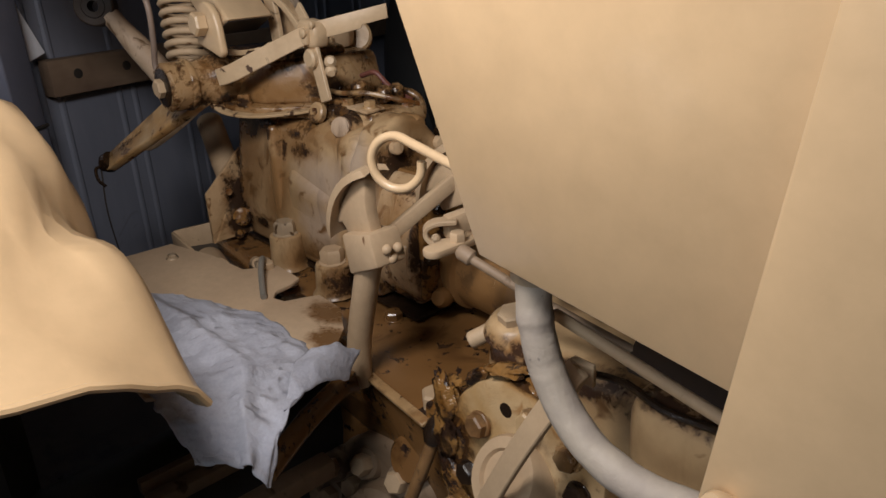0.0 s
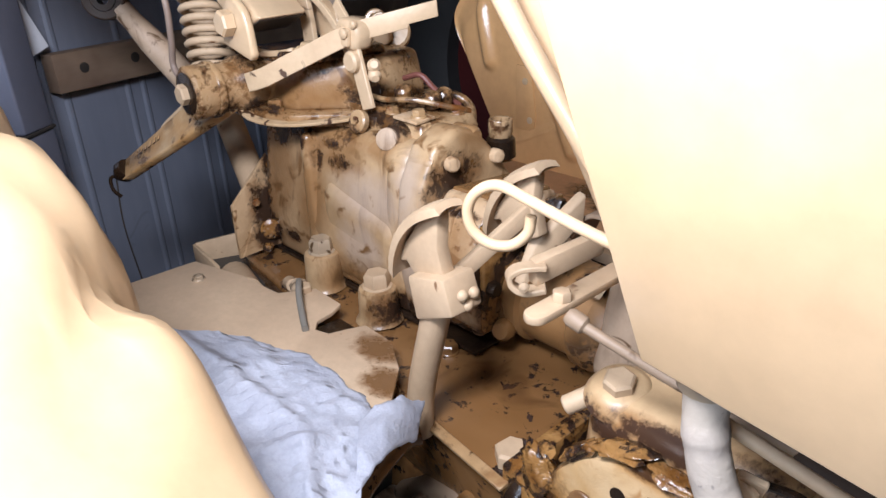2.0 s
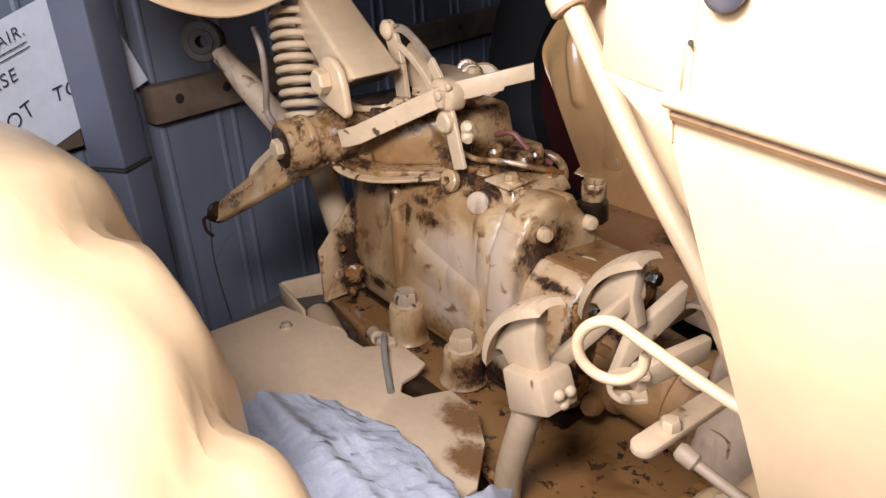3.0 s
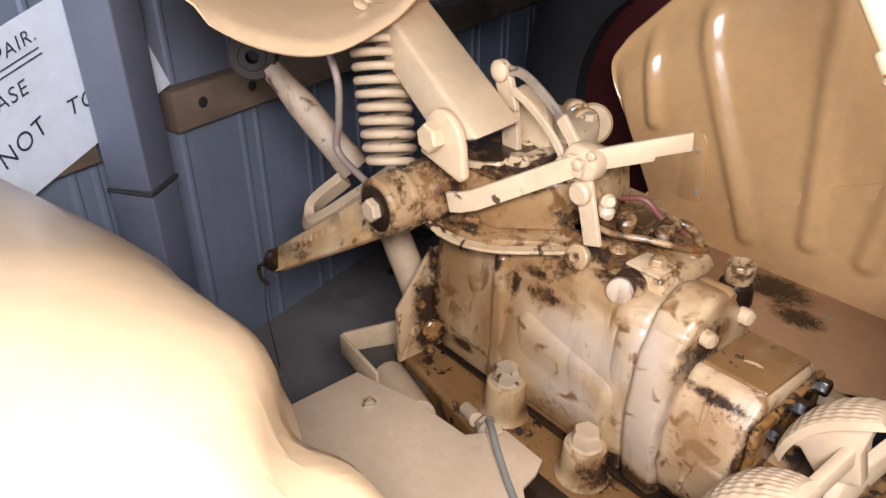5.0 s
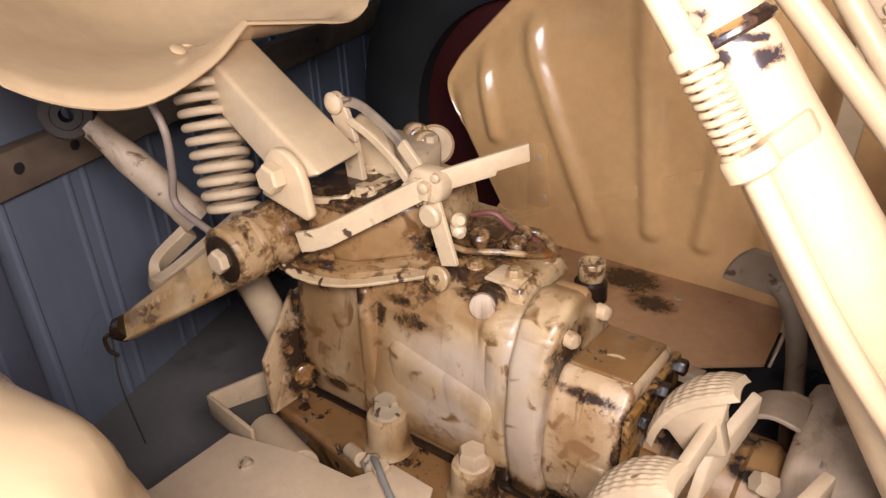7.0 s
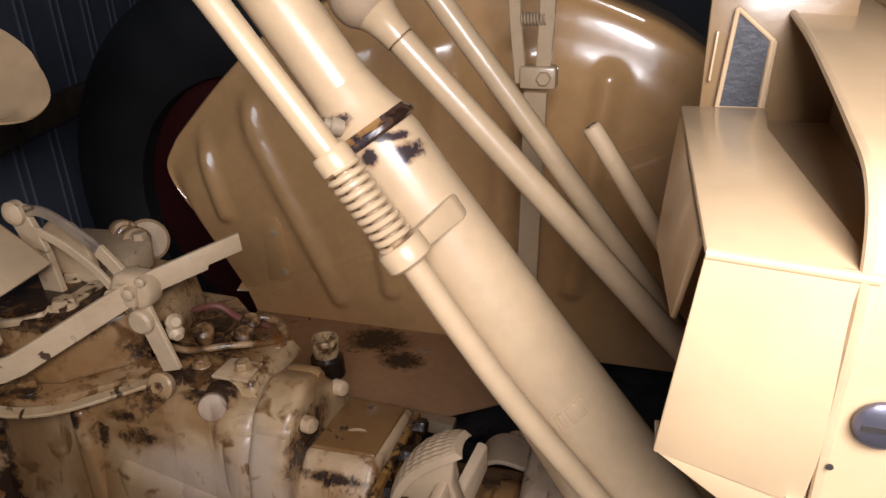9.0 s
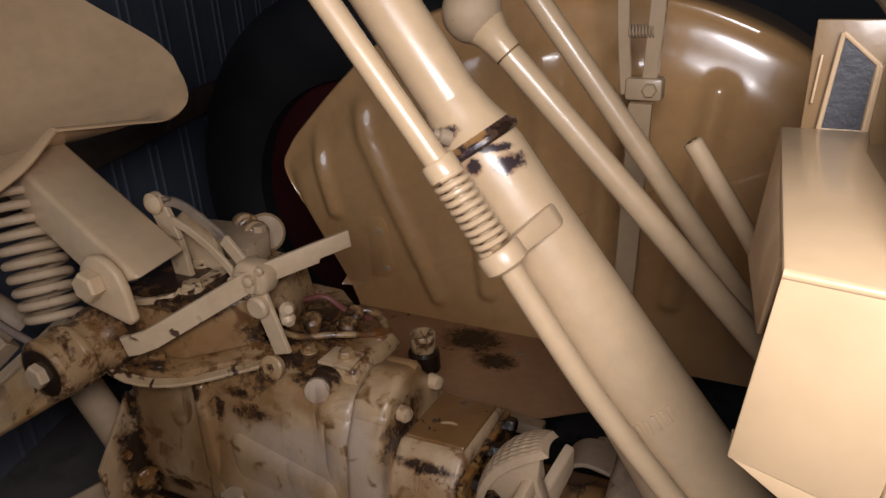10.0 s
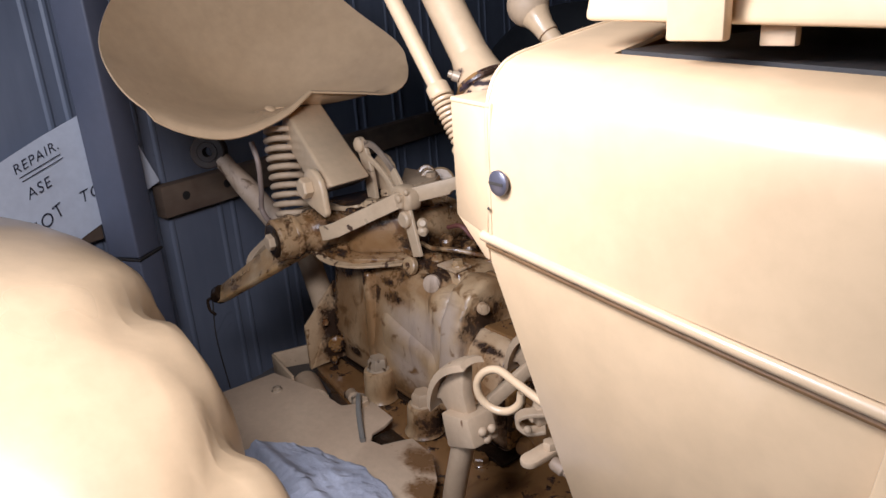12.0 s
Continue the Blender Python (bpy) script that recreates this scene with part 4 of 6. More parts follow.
    for p in ((-0.045, -0.030, 0.834), (0.008, -0.030, 0.838), (-0.035, 0.03, 0.834), (0.012, 0.035, 0.830)):
        part("cap_nut", bolt(p, (0, 0, 1), 0.016, 0.010, 0.011, p[1] * 30), M_BURNT, cover)
    part("round_cap", lathe((-0.215, 0.115, 0.905), (0.6, -0.5, 0.3), [(0, 0.028), (0.018, 0.028), (0.022, 0.024)], 24), M_CAST, cover)
    va = [(-0.285, 0.080), (-0.182, 0.088), (-0.160, 0.062), (-0.154, 0.010), (-0.208, 0.020)]
    vb = part("valve_block", hexa([(x, y, 0.900) for x, y in va], [(x * 0.985, y, 0.934) for x, y in va], 0.005), M_DUSTY, cover, "dusty valve cover")
    part("bolt", bolt((-0.176, 0.064, 0.934), (0, 0, 1), 0.016, 0.008), M_DUSTY, vb)
    part("upper_lip", strap([(-0.250, -0.105, 0.905), (-0.216, -0.097, 0.905), (-0.182, -0.078, 0.908), (-0.176, -0.038, 0.910), (-0.176, 0.018, 0.912)], (0.0055, 0.0065, 0), 0.008, 6, 0.001), M_LIP, cover)
    for p in ((-0.190, 0.072, 0.926), (-0.217, 0.085, 0.928)):
        part("valve_cap", lathe(p, (0.75, -0.55, 0.25), [(-0.016, 0.0175), (0.006, 0.0175), (0.009, 0.0155), (0.0092, 0.011), (0.012, 0.010), (0.013, 0.007)], 26), M_GREASY, cover)
    loop = [V(-0.03, 0.065, 0.815) + V(0.028 * math.cos(a) * 0.9, 0.028 * math.cos(a) * 0.5, 0.028 * math.sin(a)) for a in [k * math.pi / 10 for k in range(-2, 13)]]
    part("pipe_loop", tube(loop, 0.006, 10, 2), M_GREASY, cover)
    part("sense_pipe", tube([(-0.09, 0.03, 0.865), (-0.06, 0.035, 0.872), (-0.04, 0.045, 0.852), (-0.02, 0.07, 0.83)], 0.004, 8), M_PIPE, cover, "thin reddish pipe")
    for p in ((-0.062, 0.005, 0.846), (-0.02, 0.02, 0.84), (-0.03, 0.05, 0.838)):
        part("banjo", lathe(p, (0.2, -0.3, 0.9), [(0, 0.012), (0.014, 0.012), (0.018, 0.008)], 14), M_GREASY, cover)

    # cross shaft and lift arm
    shaft = part("cross_shaft", lathe((-0.265, -0.085, 0.862), (0, -1, 0), [(0, 0.050), (0.012, 0.050), (0.016, 0.042), (0.055, 0.040), (0.060, 0.036), (0.085, 0.034), (0.088, 0.037), (0.122, 0.037), (0.126, 0.032)], 32), M_GREASY, tractor, "greasy lift cross shaft sleeve")
    part("grease_ring", lathe((-0.265, -0.2105, 0.862), (0, -1, 0), [(0, 0.029), (0.001, 0.029), (0.0025, 0.024)], 24), M_BLACKOIL_AND_SHADE, shaft, "black grease round the bolt")
    part("shaft_collar", lathe((-0.265, -0.170, 0.862), (0, -1, 0), [(0, 0.0385), (0.003, 0.0395), (0.008, 0.0395), (0.010, 0.0385)], 32), M_GREASY, shaft)
    part("shaft_bolt", bolt((-0.265, -0.211, 0.862), (0, -1, 0), 0.025, 0.012, 0.0, 0.3), M_DUSTY, shaft)
    a, b = V(-0.275, -0.145, 0.852), V(-0.462, -0.256, 0.718)
    arm_side, d = V(-0.45, -0.85, 0.1).normalized(), (b - a).normalized()
    k = arm_side.cross(d).normalized()
    low = [a + k * 0.038 + arm_side * 0.012, b + k * 0.018 + arm_side * 0.008, b + d * 0.012, b - k * 0.018 + arm_side * 0.008, a - k * 0.038 + arm_side * 0.012, a - d * 0.030]
    arm = part("lift_arm", hexa(low, [p - arm_side * 0.024 for p in low], 0.006, 3), M_RUSTOIL, tractor, "brown-stained forged lift arm")
    part("arm_tip", lathe(b - d * 0.012, d, [(0, 0.017), (0.012, 0.018), (0.022, 0.012), (0.030, 0.006)], 12), M_BLACKOIL_AND_SHADE, arm, "black greasy arm end")
    part("split_pin", tube([b + d * 0.012, b + d * 0.024 + V(0, -0.006, 0.002), b + d * 0.024 + V(0, -0.006, -0.018), b + d * 0.018 + V(0.0, 0, -0.034)], 0.0030, 8), M_BLACKOIL_AND_SHADE, arm)
    part("hanging_wire", tube([b + d * 0.02, b + V(-0.03, -0.01, -0.10), b + V(-0.035, 0.0, -0.22)], 0.0015, 6), M_DARK, arm, "thin hanging wire")
    for i in range(6):
        p = a.lerp(b, 0.55) + d * (0.011 * i) + arm_side * 0.0125 - k * 0.004
        part("cast_mark", hexa([p + k * 0.005, p + k * 0.005 + d * 0.006, p - k * 0.005 + d * 0.006, p - k * 0.005],
                               [q + arm_side * 0.0012 for q in (p + k * 0.005, p + k * 0.005 + d * 0.006, p - k * 0.005 + d * 0.006, p - k * 0.005)], 0.0005), M_RUSTOIL, arm)

    # hand lever, its quadrant and clamp
    lever = part("hand_lever", strap([(-0.203, -0.150, 0.875), (-0.188, -0.147, 0.879), (-0.172, -0.139, 0.885), (-0.150, -0.121, 0.898), (-0.098, -0.073, 0.929), (-0.086, -0.060, 0.936)], (0, 0.0, 0.0125), 0.006, 1), M_LEVER, tractor, "flat cream hydraulic hand lever")
    part("lever_end", hexa([(-0.082, -0.059, 0.926), (-0.032, -0.006, 0.941), (-0.031, -0.005, 0.946), (-0.005, 0.022, 0.954), (-0.007, 0.022, 0.974), (-0.082, -0.059, 0.951)],
                           [(-0.086, -0.055, 0.926), (-0.036, -0.002, 0.941), (-0.035, -0.001, 0.946), (-0.009, 0.026, 0.954), (-0.011, 0.026, 0.974), (-0.086, -0.055, 0.951)], 0.001), M_LEVER, lever)
    q = [(-0.236, -0.036, 1.002), (-0.205, -0.036, 1.005), (-0.170, -0.037, 0.990), (-0.138, -0.038, 0.968), (-0.112, -0.042, 0.945), (-0.095, -0.046, 0.925)]
    part("quadrant", strap(q, (0.0042, 0, 0.0042), 0.005), M_QUAD, lever, "dark worn quadrant arc")
    part("quadrant", strap([(x - 0.010, y - 0.004, z - 0.020) for x, y, z in q[1:]], (0.0036, 0, 0.0036), 0.005), M_LEVER, lever)
    part("quadrant_cap", strap([(x + 0.003, y - 0.004, z + 0.003) for x, y, z in q[3:5]] + [(-0.100, -0.052, 0.938)], (0.0055, 0, 0.0055), 0.006), M_LEVER, lever)
    part("quadrant_leg", strap([(-0.240, -0.034, 1.006), (-0.224, -0.034, 0.96), (-0.216, -0.034, 0.906)], (0.0135, 0, 0), 0.008), M_LEVER, lever)
    part("pivot_bolt", lathe((-0.237, -0.034, 1.002), (0, -1, 0), [(0, 0.0135), (0.009, 0.0135), (0.013, 0.009), (0.014, 0.004)], 18), M_LEVER, lever)
    part("clamp", hexa([(-0.112, -0.066, 0.917), (-0.074, -0.062, 0.915), (-0.066, -0.062, 0.935), (-0.071, -0.062, 0.953), (-0.103, -0.066, 0.957), (-0.113, -0.066, 0.940)],
                       [(-0.110, -0.038, 0.917), (-0.072, -0.034, 0.915), (-0.064, -0.034, 0.935), (-0.069, -0.034, 0.953), (-0.101, -0.038, 0.957), (-0.111, -0.038, 0.940)], 0.007, 3), M_LEVER, lever)
    part("clamp_plate", hexa([(-0.103, -0.071, 0.922), (-0.080, -0.069, 0.921), (-0.077, -0.069, 0.943), (-0.100, -0.071, 0.947)], [(-0.103, -0.062, 0.922), (-0.080, -0.060, 0.921), (-0.077, -0.060, 0.943), (-0.100, -0.062, 0.947)], 0.003, 2), M_LEVER, lever)
    for p, d in (((-0.084, -0.068, 0.938), 0.011), ((-0.112, -0.062, 0.931), 0.010), ((-0.073, -0.060, 0.949), 0.009)):
        part("clamp_bolt", lathe(p, (0.1, -1, 0), [(0, d * 0.62), (0.004, d * 0.6), (0.006, d * 0.35)], 12), M_LEVER, lever)
    part("blade", strap([(-0.088, -0.054, 0.925), (-0.075, -0.055, 0.885), (-0.062, -0.055, 0.842)], (0.0115, 0, 0.002), 0.006), M_LEVER, lever)
    part("blade_stud", lathe((-0.083, -0.056, 0.902), (0, -1, 0), [(0, 0.014), (0.008, 0.014), (0.011, 0.011)], 18), M_LEVER, lever)
    for s in (-1, 1):
        part("wing_nut", lathe((-0.066, -0.04, 0.892), (0.6, -0.4, 0.3 * s), [(0, 0.005), (0.008, 0.008), (0.018, 0.009), (0.024, 0.005)], 12), M_LEVER, lever)


def transmission():
    low = part("transmission_case", hexa(
        [(-0.36, -0.105, 0.30), (0.20, -0.16, 0.30), (0.345, -0.175, 0.30), (0.345, 0.17, 0.30), (-0.36, 0.16, 0.30)],
        [(-0.35, -0.138, 0.578), (0.20, -0.212, 0.573), (0.345, -0.226, 0.572), (0.345, 0.19, 0.572), (-0.35, 0.17, 0.578)], 0.010, 3), M_OILY, tractor, "oil-soaked brown transmission case")
    part("flaking_edge", strap([(0.12, -0.200, 0.574), (0.22, -0.214, 0.573), (0.335, -0.226, 0.572)], (0.0, 0.006, 0.001), 0.005, 4, 0.001), M_BURNT, low, "flaking edge of the case")
    rim = prism([(0.325, 0.55), (0.345, 0.55), (0.345, 0.592), (0.325, 0.592)], "y", -0.22, 0.18, 0.004)
    part("joint_flange", rim, M_CRUST, low)
    for p, s in (((0.128, -0.104, 0.574), 0.022), ((-0.067, -0.150, 0.578), 0.022), ((0.316, -0.192, 0.570), 0.034), ((0.20, 0.10, 0.572), 0.022)):
        part("case_bolt", bolt(p, (0, 0, 1), s, s * 0.55, s * 0.62, p[0] * 7), M_DUSTY if s > 0.03 else M_OILY, low)
    # round housing on top, with its bolts
    hs = part("round_housing", lathe((0.17, 0.0, 0.645), (1, 0, -0.05), [(0, 0.062), (0.03, 0.064), (0.034, 0.058), (0.10, 0.056), (0.105, 0.062), (0.125, 0.062), (0.14, 0.05), (0.30, 0.045)], 36), M_SMEAR, low)
    for a in range(6):
        w = a * math.pi / 3 + 0.4
        part("bolt", bolt((0.176, 0.056 * math.cos(w), 0.645 + 0.056 * math.sin(w)), (1, 0, 0), 0.018, 0.02), M_OILY, hs)
    part("drain_boss", lathe((0.165, -0.050, 0.640), (0.2, -1, 0.2), [(0, 0.022), (0.012, 0.022), (0.016, 0.014), (0.022, 0.013)], 18), M_OILY, hs)
    part("low_boss", lathe((0.185, -0.06, 0.612), (0.3, -1, 0.3), [(0, 0.014), (0.012, 0.014), (0.018, 0.01)], 14), M_OILY, hs)


far_fender(), near_fender(), rear_wheel(), seat(), seat_stand(), lift_unit(), transmission()


def column():
    """Steering column: a jacket tube in a flared lower casting, with a worn collar."""
    ax = V(-0.5615, -0.02, 0.827).normalized()

    def at(z):
        return V(0.26, -0.153, 1.1) + ax * ((z - 1.1) / ax.z)
    top, seat_, foot = at(1.62), at(1.142), at(0.78)
    h = (seat_ - foot).length
    low = part("steering_column", lathe(foot, ax, [(0, 0.048), (h * 0.25, 0.043), (h * 0.6, 0.035), (h - 0.05, 0.0300), (h - 0.012, 0.0295), (h - 0.006, 0.0285), (h, 0.027)], 40), M_COLUMN, tractor, "cream steering column casting")
    part("jacket_tube", lathe(seat_ - ax * 0.01, ax, [(0, 0.0215), (0.03, 0.0212), ((top - seat_).length, 0.0205)], 36), M_CREAM, low)
    part("clamp_ring", lathe(seat_ - ax * 0.004, ax, [(0, 0.0303), (0.002, 0.0325), (0.005, 0.0325), (0.007, 0.0300), (0.010, 0.0285)], 36), M_COLLAR, low, "rusty clamp ring black with oil")
    part("tube_flare", lathe(seat_ + ax * 0.0055, ax, [(0, 0.0285), (0.006, 0.0262), (0.016, 0.0240), (0.030, 0.0216)], 36), M_COLUMN, low)
    part("clamp_bolt", lathe(V(0.221, -0.178, 1.151), (-0.6, -0.5, 0.3), [(0, 0.006), (0.008, 0.006), (0.009, 0.004), (0.013, 0.004)], 12), M_BARE, low)
    rod_top, spring_top, eye, foot_ = V(0.0, -0.229, 1.47), V(0.236, -0.2165, 1.138), V(0.268, -0.2145, 1.092), V(0.42, -0.085, 0.76)
    r = part("throttle_rod", rod(rod_top, spring_top, 0.0085), M_CREAM, tractor, "cream throttle rod with a return spring")
    d, u, w = basis(eye - spring_top)
    L = (eye - spring_top).length
    part("ferrule", lathe(spring_top - d * 0.012, d, [(0, 0.011), (0.002, 0.012), (0.012, 0.012), (0.014, 0.009)], 18), M_CREAM, r)
    pts = [spring_top.lerp(eye, i / 160) + (u * math.cos(i * math.pi / 8) + w * math.sin(i * math.pi / 8)) * 0.0105 for i in range(161)]
    part("return_spring", tube(pts, 0.0022, 8, 1), M_CREAM, r)
    part("spring_rod", rod(spring_top, eye, 0.006), M_CREAM, r)
    part("eyelet", lathe(eye, d, [(0, 0.014), (0.002, 0.0155), (0.013, 0.0155), (0.015, 0.013)], 24), M_CREAM, r)
    e2 = eye + d * 0.007
    part("bracket_arm", hexa([e2 + V(0, 0, 0) + u * 0.012 - d * 0.006, e2 - u * 0.012 - d * 0.006, e2 - u * 0.012 + d * 0.006, e2 + u * 0.012 + d * 0.006],
                             [p + V(0.022, 0.050, 0.015) for p in (e2 + u * 0.008 - d * 0.009, e2 - u * 0.008 - d * 0.009, e2 - u * 0.008 + d * 0.009, e2 + u * 0.008 + d * 0.009)], 0.003), M_CREAM, r)
    part("lower_rod", tube([eye + d * 0.01, V(0.301, -0.213, 1.042), V(0.338, -0.210, 0.987), V(0.394, -0.207, 0.917), V(0.50, -0.200, 0.784)], 0.0083, 14), M_CREAM, r)
    # worn raised casting marks round the column, kept as plain bars
    for i in range(6):
        u = i / 5
        p, out = V(0.3592, -0.1871, 0.9498).lerp(V(0.3810, -0.1770, 0.9674), u), V(-0.0585, -0.9983, 0).lerp(V(0.534, -0.741, 0.4075), u).normalized()
        p = p + out * 0.0030 * 4 * u * (1 - u)
        k = ax.normalized()
        k = (k - out * k.dot(out)).normalized()
        d = out.cross(k)
        base = [p + d * a * 0.0019 + k * b * 0.0062 for a, b in ((-1, -1), (1, -1), (1, 1), (-1, 1))]
        part("cast_mark", hexa([c - out * 0.002 for c in base], [c + out * 0.0015 for c in base], 0.0004), M_CREAM, low)


def levers():
    ring, low = V(0.208, -0.029, 1.184), V(0.646, 0.009, 0.702)
    up = (ring - low).normalized()
    g = part("gear_lever", rod(low, ring, 0.0118), M_CREAM, tractor, "cream gear lever with a round knob")
    part("lever_neck", lathe(ring, up, [(0, 0.0118), (0.0004, 0.0128), (0.010, 0.0134), (0.020, 0.0152), (0.028, 0.0185), (0.034, 0.0215)], 26), M_CREAM, g)
    part("neck_seam", lathe(ring - up * 0.0008, up, [(0, 0.0123), (0.0008, 0.0123)], 24), M_RUST_AND_SHADE, g)
    bm = bmesh.new()
    bmesh.ops.create_uvsphere(bm, u_segments=28, v_segments=18, radius=0.0255)
    for v in bm.verts:
        v.co = ring + up * 0.046 + Vector((v.co.x, v.co.y, v.co.z * 1.03))
    part("knob", bm, M_DUSTY, g, "worn pinkish-cream lever knob")
    part("range_lever", rod((0.12, 0.079, 1.32), (0.56, 0.092, 0.735), 0.0115), M_CREAM, tractor, "plain cream lever")
    part("short_lever", rod((0.361, -0.02, 1.118), (0.430, -0.02, 1.015), 0.0078), M_CREAM, tractor, "short cream lever with a worn tip")
    part("worn_tip", lathe((0.3614, -0.02, 1.1176), (-0.564, 0, 0.826), [(0, 0.0045), (0.0012, 0.0042)], 12), M_RUST_AND_SHADE, tractor)
    # hand brake linkage in front of the far fender
    x = 0.270
    h = part("brake_link", strap([(x - 0.004, 0.275, 1.08), (x - 0.01, 0.29, 0.90), (x - 0.02, 0.30, 0.66)], (0.014, 0, 0), 0.010), M_CREAM, tractor, "cream hand brake linkage")
    part("side_strip", strap([(x - 0.022, 0.275, 1.09), (x - 0.03, 0.27, 1.20), (x - 0.03, 0.27, 1.34)], (0.007, 0, 0), 0.008), M_CREAM, h)
    part("side_strip", strap([(x + 0.004, 0.275, 1.09), (x + 0.010, 0.27, 1.20), (x + 0.012, 0.27, 1.34)], (0.009, 0, 0), 0.010), M_CREAM, h)
    part("clevis", block(x - 0.022, x + 0.022, 0.262, 0.285, 1.085, 1.112, 0.004), M_CREAM, h)
    part("clevis_bolt", bolt((x + 0.008, 0.262, 1.099), (0, -1, 0), 0.015, 0.008), M_CREAM, h)
    pts = [V(x - 0.022 + 0.03 * i / 80, 0.27, 1.165) + V(0, 0.007 * math.cos(i * math.pi / 5), 0.007 * math.sin(i * math.pi / 5)) for i in range(81)]
    part("tension_spring", tube(pts, 0.0014, 6, 1), M_DUSTY, h)


def hood():
    """Bonnet shell with a rounded shoulder, lower panel, folded cowl bracket, dash and the lid over the top."""
    y, front = -0.360, 1.65
    over = [(-0.3635, 1.12), (-0.3640, 1.150), (-0.3620, 1.168), (-0.3565, 1.181), (-0.3470, 1.190), (-0.335, 1.1945), (-0.318, 1.1975)]
    crown = [(-0.300, 1.2005), (-0.260, 1.2065), (-0.20, 1.214), (-0.10, 1.220), (0.0, 1.222), (0.10, 1.220)]

    def rib(x, line):
        fall = x - 0.472
        return [V(x, y - 0.004, 1.0765 - 0.077 * fall)] + [V(x, p, q - (0.050 if q > 1.16 else 0.06) * fall) for p, q in line]
    rows = [rib(x, over) for x in (0.4745, 0.50, 0.54, 0.60, 0.75, 1.0, 1.3, front)]
    side = part("hood_side", sheet(rows, 0.0025), M_SHEET, tractor, "smooth cream bonnet side panel with a rounded shoulder", 50)
    rows = [[p for p in rib(x, over[-1:] + crown)[1:]] for x in (0.4745, 0.50, 0.54)]
    part("hood_crown", sheet(rows, 0.0025), M_SHEET, side, "", 50)
    low = part("lower_panel", hexa([(0.462, -0.360, 1.070), (0.530, -0.338, 0.862), (0.700, -0.336, 0.838), (1.0, -0.330, 0.79), (front, -0.33, 0.70), (front, -0.36, 0.99), (0.478, -0.361, 1.080)],
                                   [(0.462, -0.357, 1.070), (0.530, -0.335, 0.862), (0.700, -0.333, 0.838), (1.0, -0.327, 0.79), (front, -0.327, 0.70), (front, -0.357, 0.99), (0.478, -0.358, 1.080)], 0.001), M_SHEET, tractor, "smooth cream lower side panel")
    part("folded_edge", hexa([(0.464, -0.357, 1.070), (0.532, -0.335, 0.862), (0.536, -0.335, 0.862), (0.468, -0.357, 1.070)], [(0.470, -0.325, 1.070), (0.538, -0.308, 0.866), (0.542, -0.308, 0.866), (0.474, -0.325, 1.070)], 0.001), M_SHEET, low)
    part("seam_bead", tube([(0.466, y - 0.003, 1.075), (0.62, y - 0.004, 1.061), (0.8, y - 0.004, 1.047), (front, y - 0.004, 0.985)], 0.0040, 10, 4), M_CREAM, side)
    # strip below the bead paints the shadow it would cast
    part("seam_shadow", tube([(0.468, y - 0.0005, 1.0685), (0.62, y - 0.0015, 1.0545), (0.8, y - 0.0015, 1.0405), (front, y - 0.0015, 0.9785)], 0.0028, 8, 4), M_RUST_AND_SHADE, side, "brown strip painted as shadow under the seam")
    part("screw", lathe((0.488, y - 0.006, 1.1165), (0, -1, 0), [(0, 0.0085), (0.002, 0.0085), (0.0035, 0.0065)], 20), M_SCREW, side, "blued slotted screw")
    # dark bar on the head paints the shade in its slot
    part("screw_slot", block(0.4815, 0.4945, y - 0.0100, y - 0.0090, 1.1155, 1.1175, 0), M_DARK, side)
    # dark dot painted for the depth of a pin hole
    part("pin_hole", lathe((0.4765, y - 0.0062, 1.097), (0, -1, 0), [(0, 0.0012), (0.0006, 0.0012)], 8), M_DARK, side)
    fold = [V(0.430, -0.357, 1.167), V(0.480, -0.3645, 1.1665), V(0.4715, -0.3645, 1.076), V(0.421, -0.350, 1.078)]
    c = part("cowl", hexa(fold, [p + V(0.001, 0.004, 0) for p in fold], 0.001), M_SHEET, tractor, "folded cream sheet cowl bracket behind the bonnet")
    deck = [V(0.430, -0.3565, 1.1675), V(0.480, -0.3640, 1.1665), V(0.464, -0.205, 1.1690), V(0.468, -0.162, 1.1690), V(0.423, -0.162, 1.1690)]
    part("cowl_top", hexa([p - V(0, 0, 0.0035) for p in deck], deck, 0.0015), M_SHEET, c)
    part("fold_bead", tube([V(0.4305, -0.3552, 1.1652), V(0.4790, -0.3625, 1.1645)], 0.0022, 10, 1), M_SHEET, c)
    inner = [V(0.423, -0.163, 1.165), V(0.416, -0.206, 1.104), V(0.426, -0.262, 1.088), V(0.429, -0.330, 1.160)]
    part("inner_flap", hexa(inner, [p + V(0.003, 0, 0) for p in inner], 0.001), M_SHEET, c)
    part("cowl_lower", hexa([(0.421, -0.350, 1.079), (0.468, -0.3625, 1.077), (0.468, -0.34, 1.077), (0.421, -0.33, 1.079)],
                            [(0.462, -0.359, 1.056), (0.468, -0.360, 1.056), (0.468, -0.35, 1.056), (0.462, -0.35, 1.056)], 0.001), M_SHEET, c)
    rim = rib(0.4745, over + crown)
    part("edge_rib", tube([p + V(0.0005, 0.0006, -0.0006) for p in rim], 0.0019, 8, 4), M_CREAM, c)
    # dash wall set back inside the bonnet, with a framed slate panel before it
    part("dash_wall", hexa([(0.502, -0.352, 1.05), (0.506, -0.352, 1.05), (0.506, 0.10, 1.05), (0.502, 0.10, 1.05)], [(0.502, -0.340, 1.188), (0.506, -0.340, 1.188), (0.506, 0.10, 1.216), (0.502, 0.10, 1.216)], 0.001), M_DASH, c, "dash wall, its shade put in the ochre")
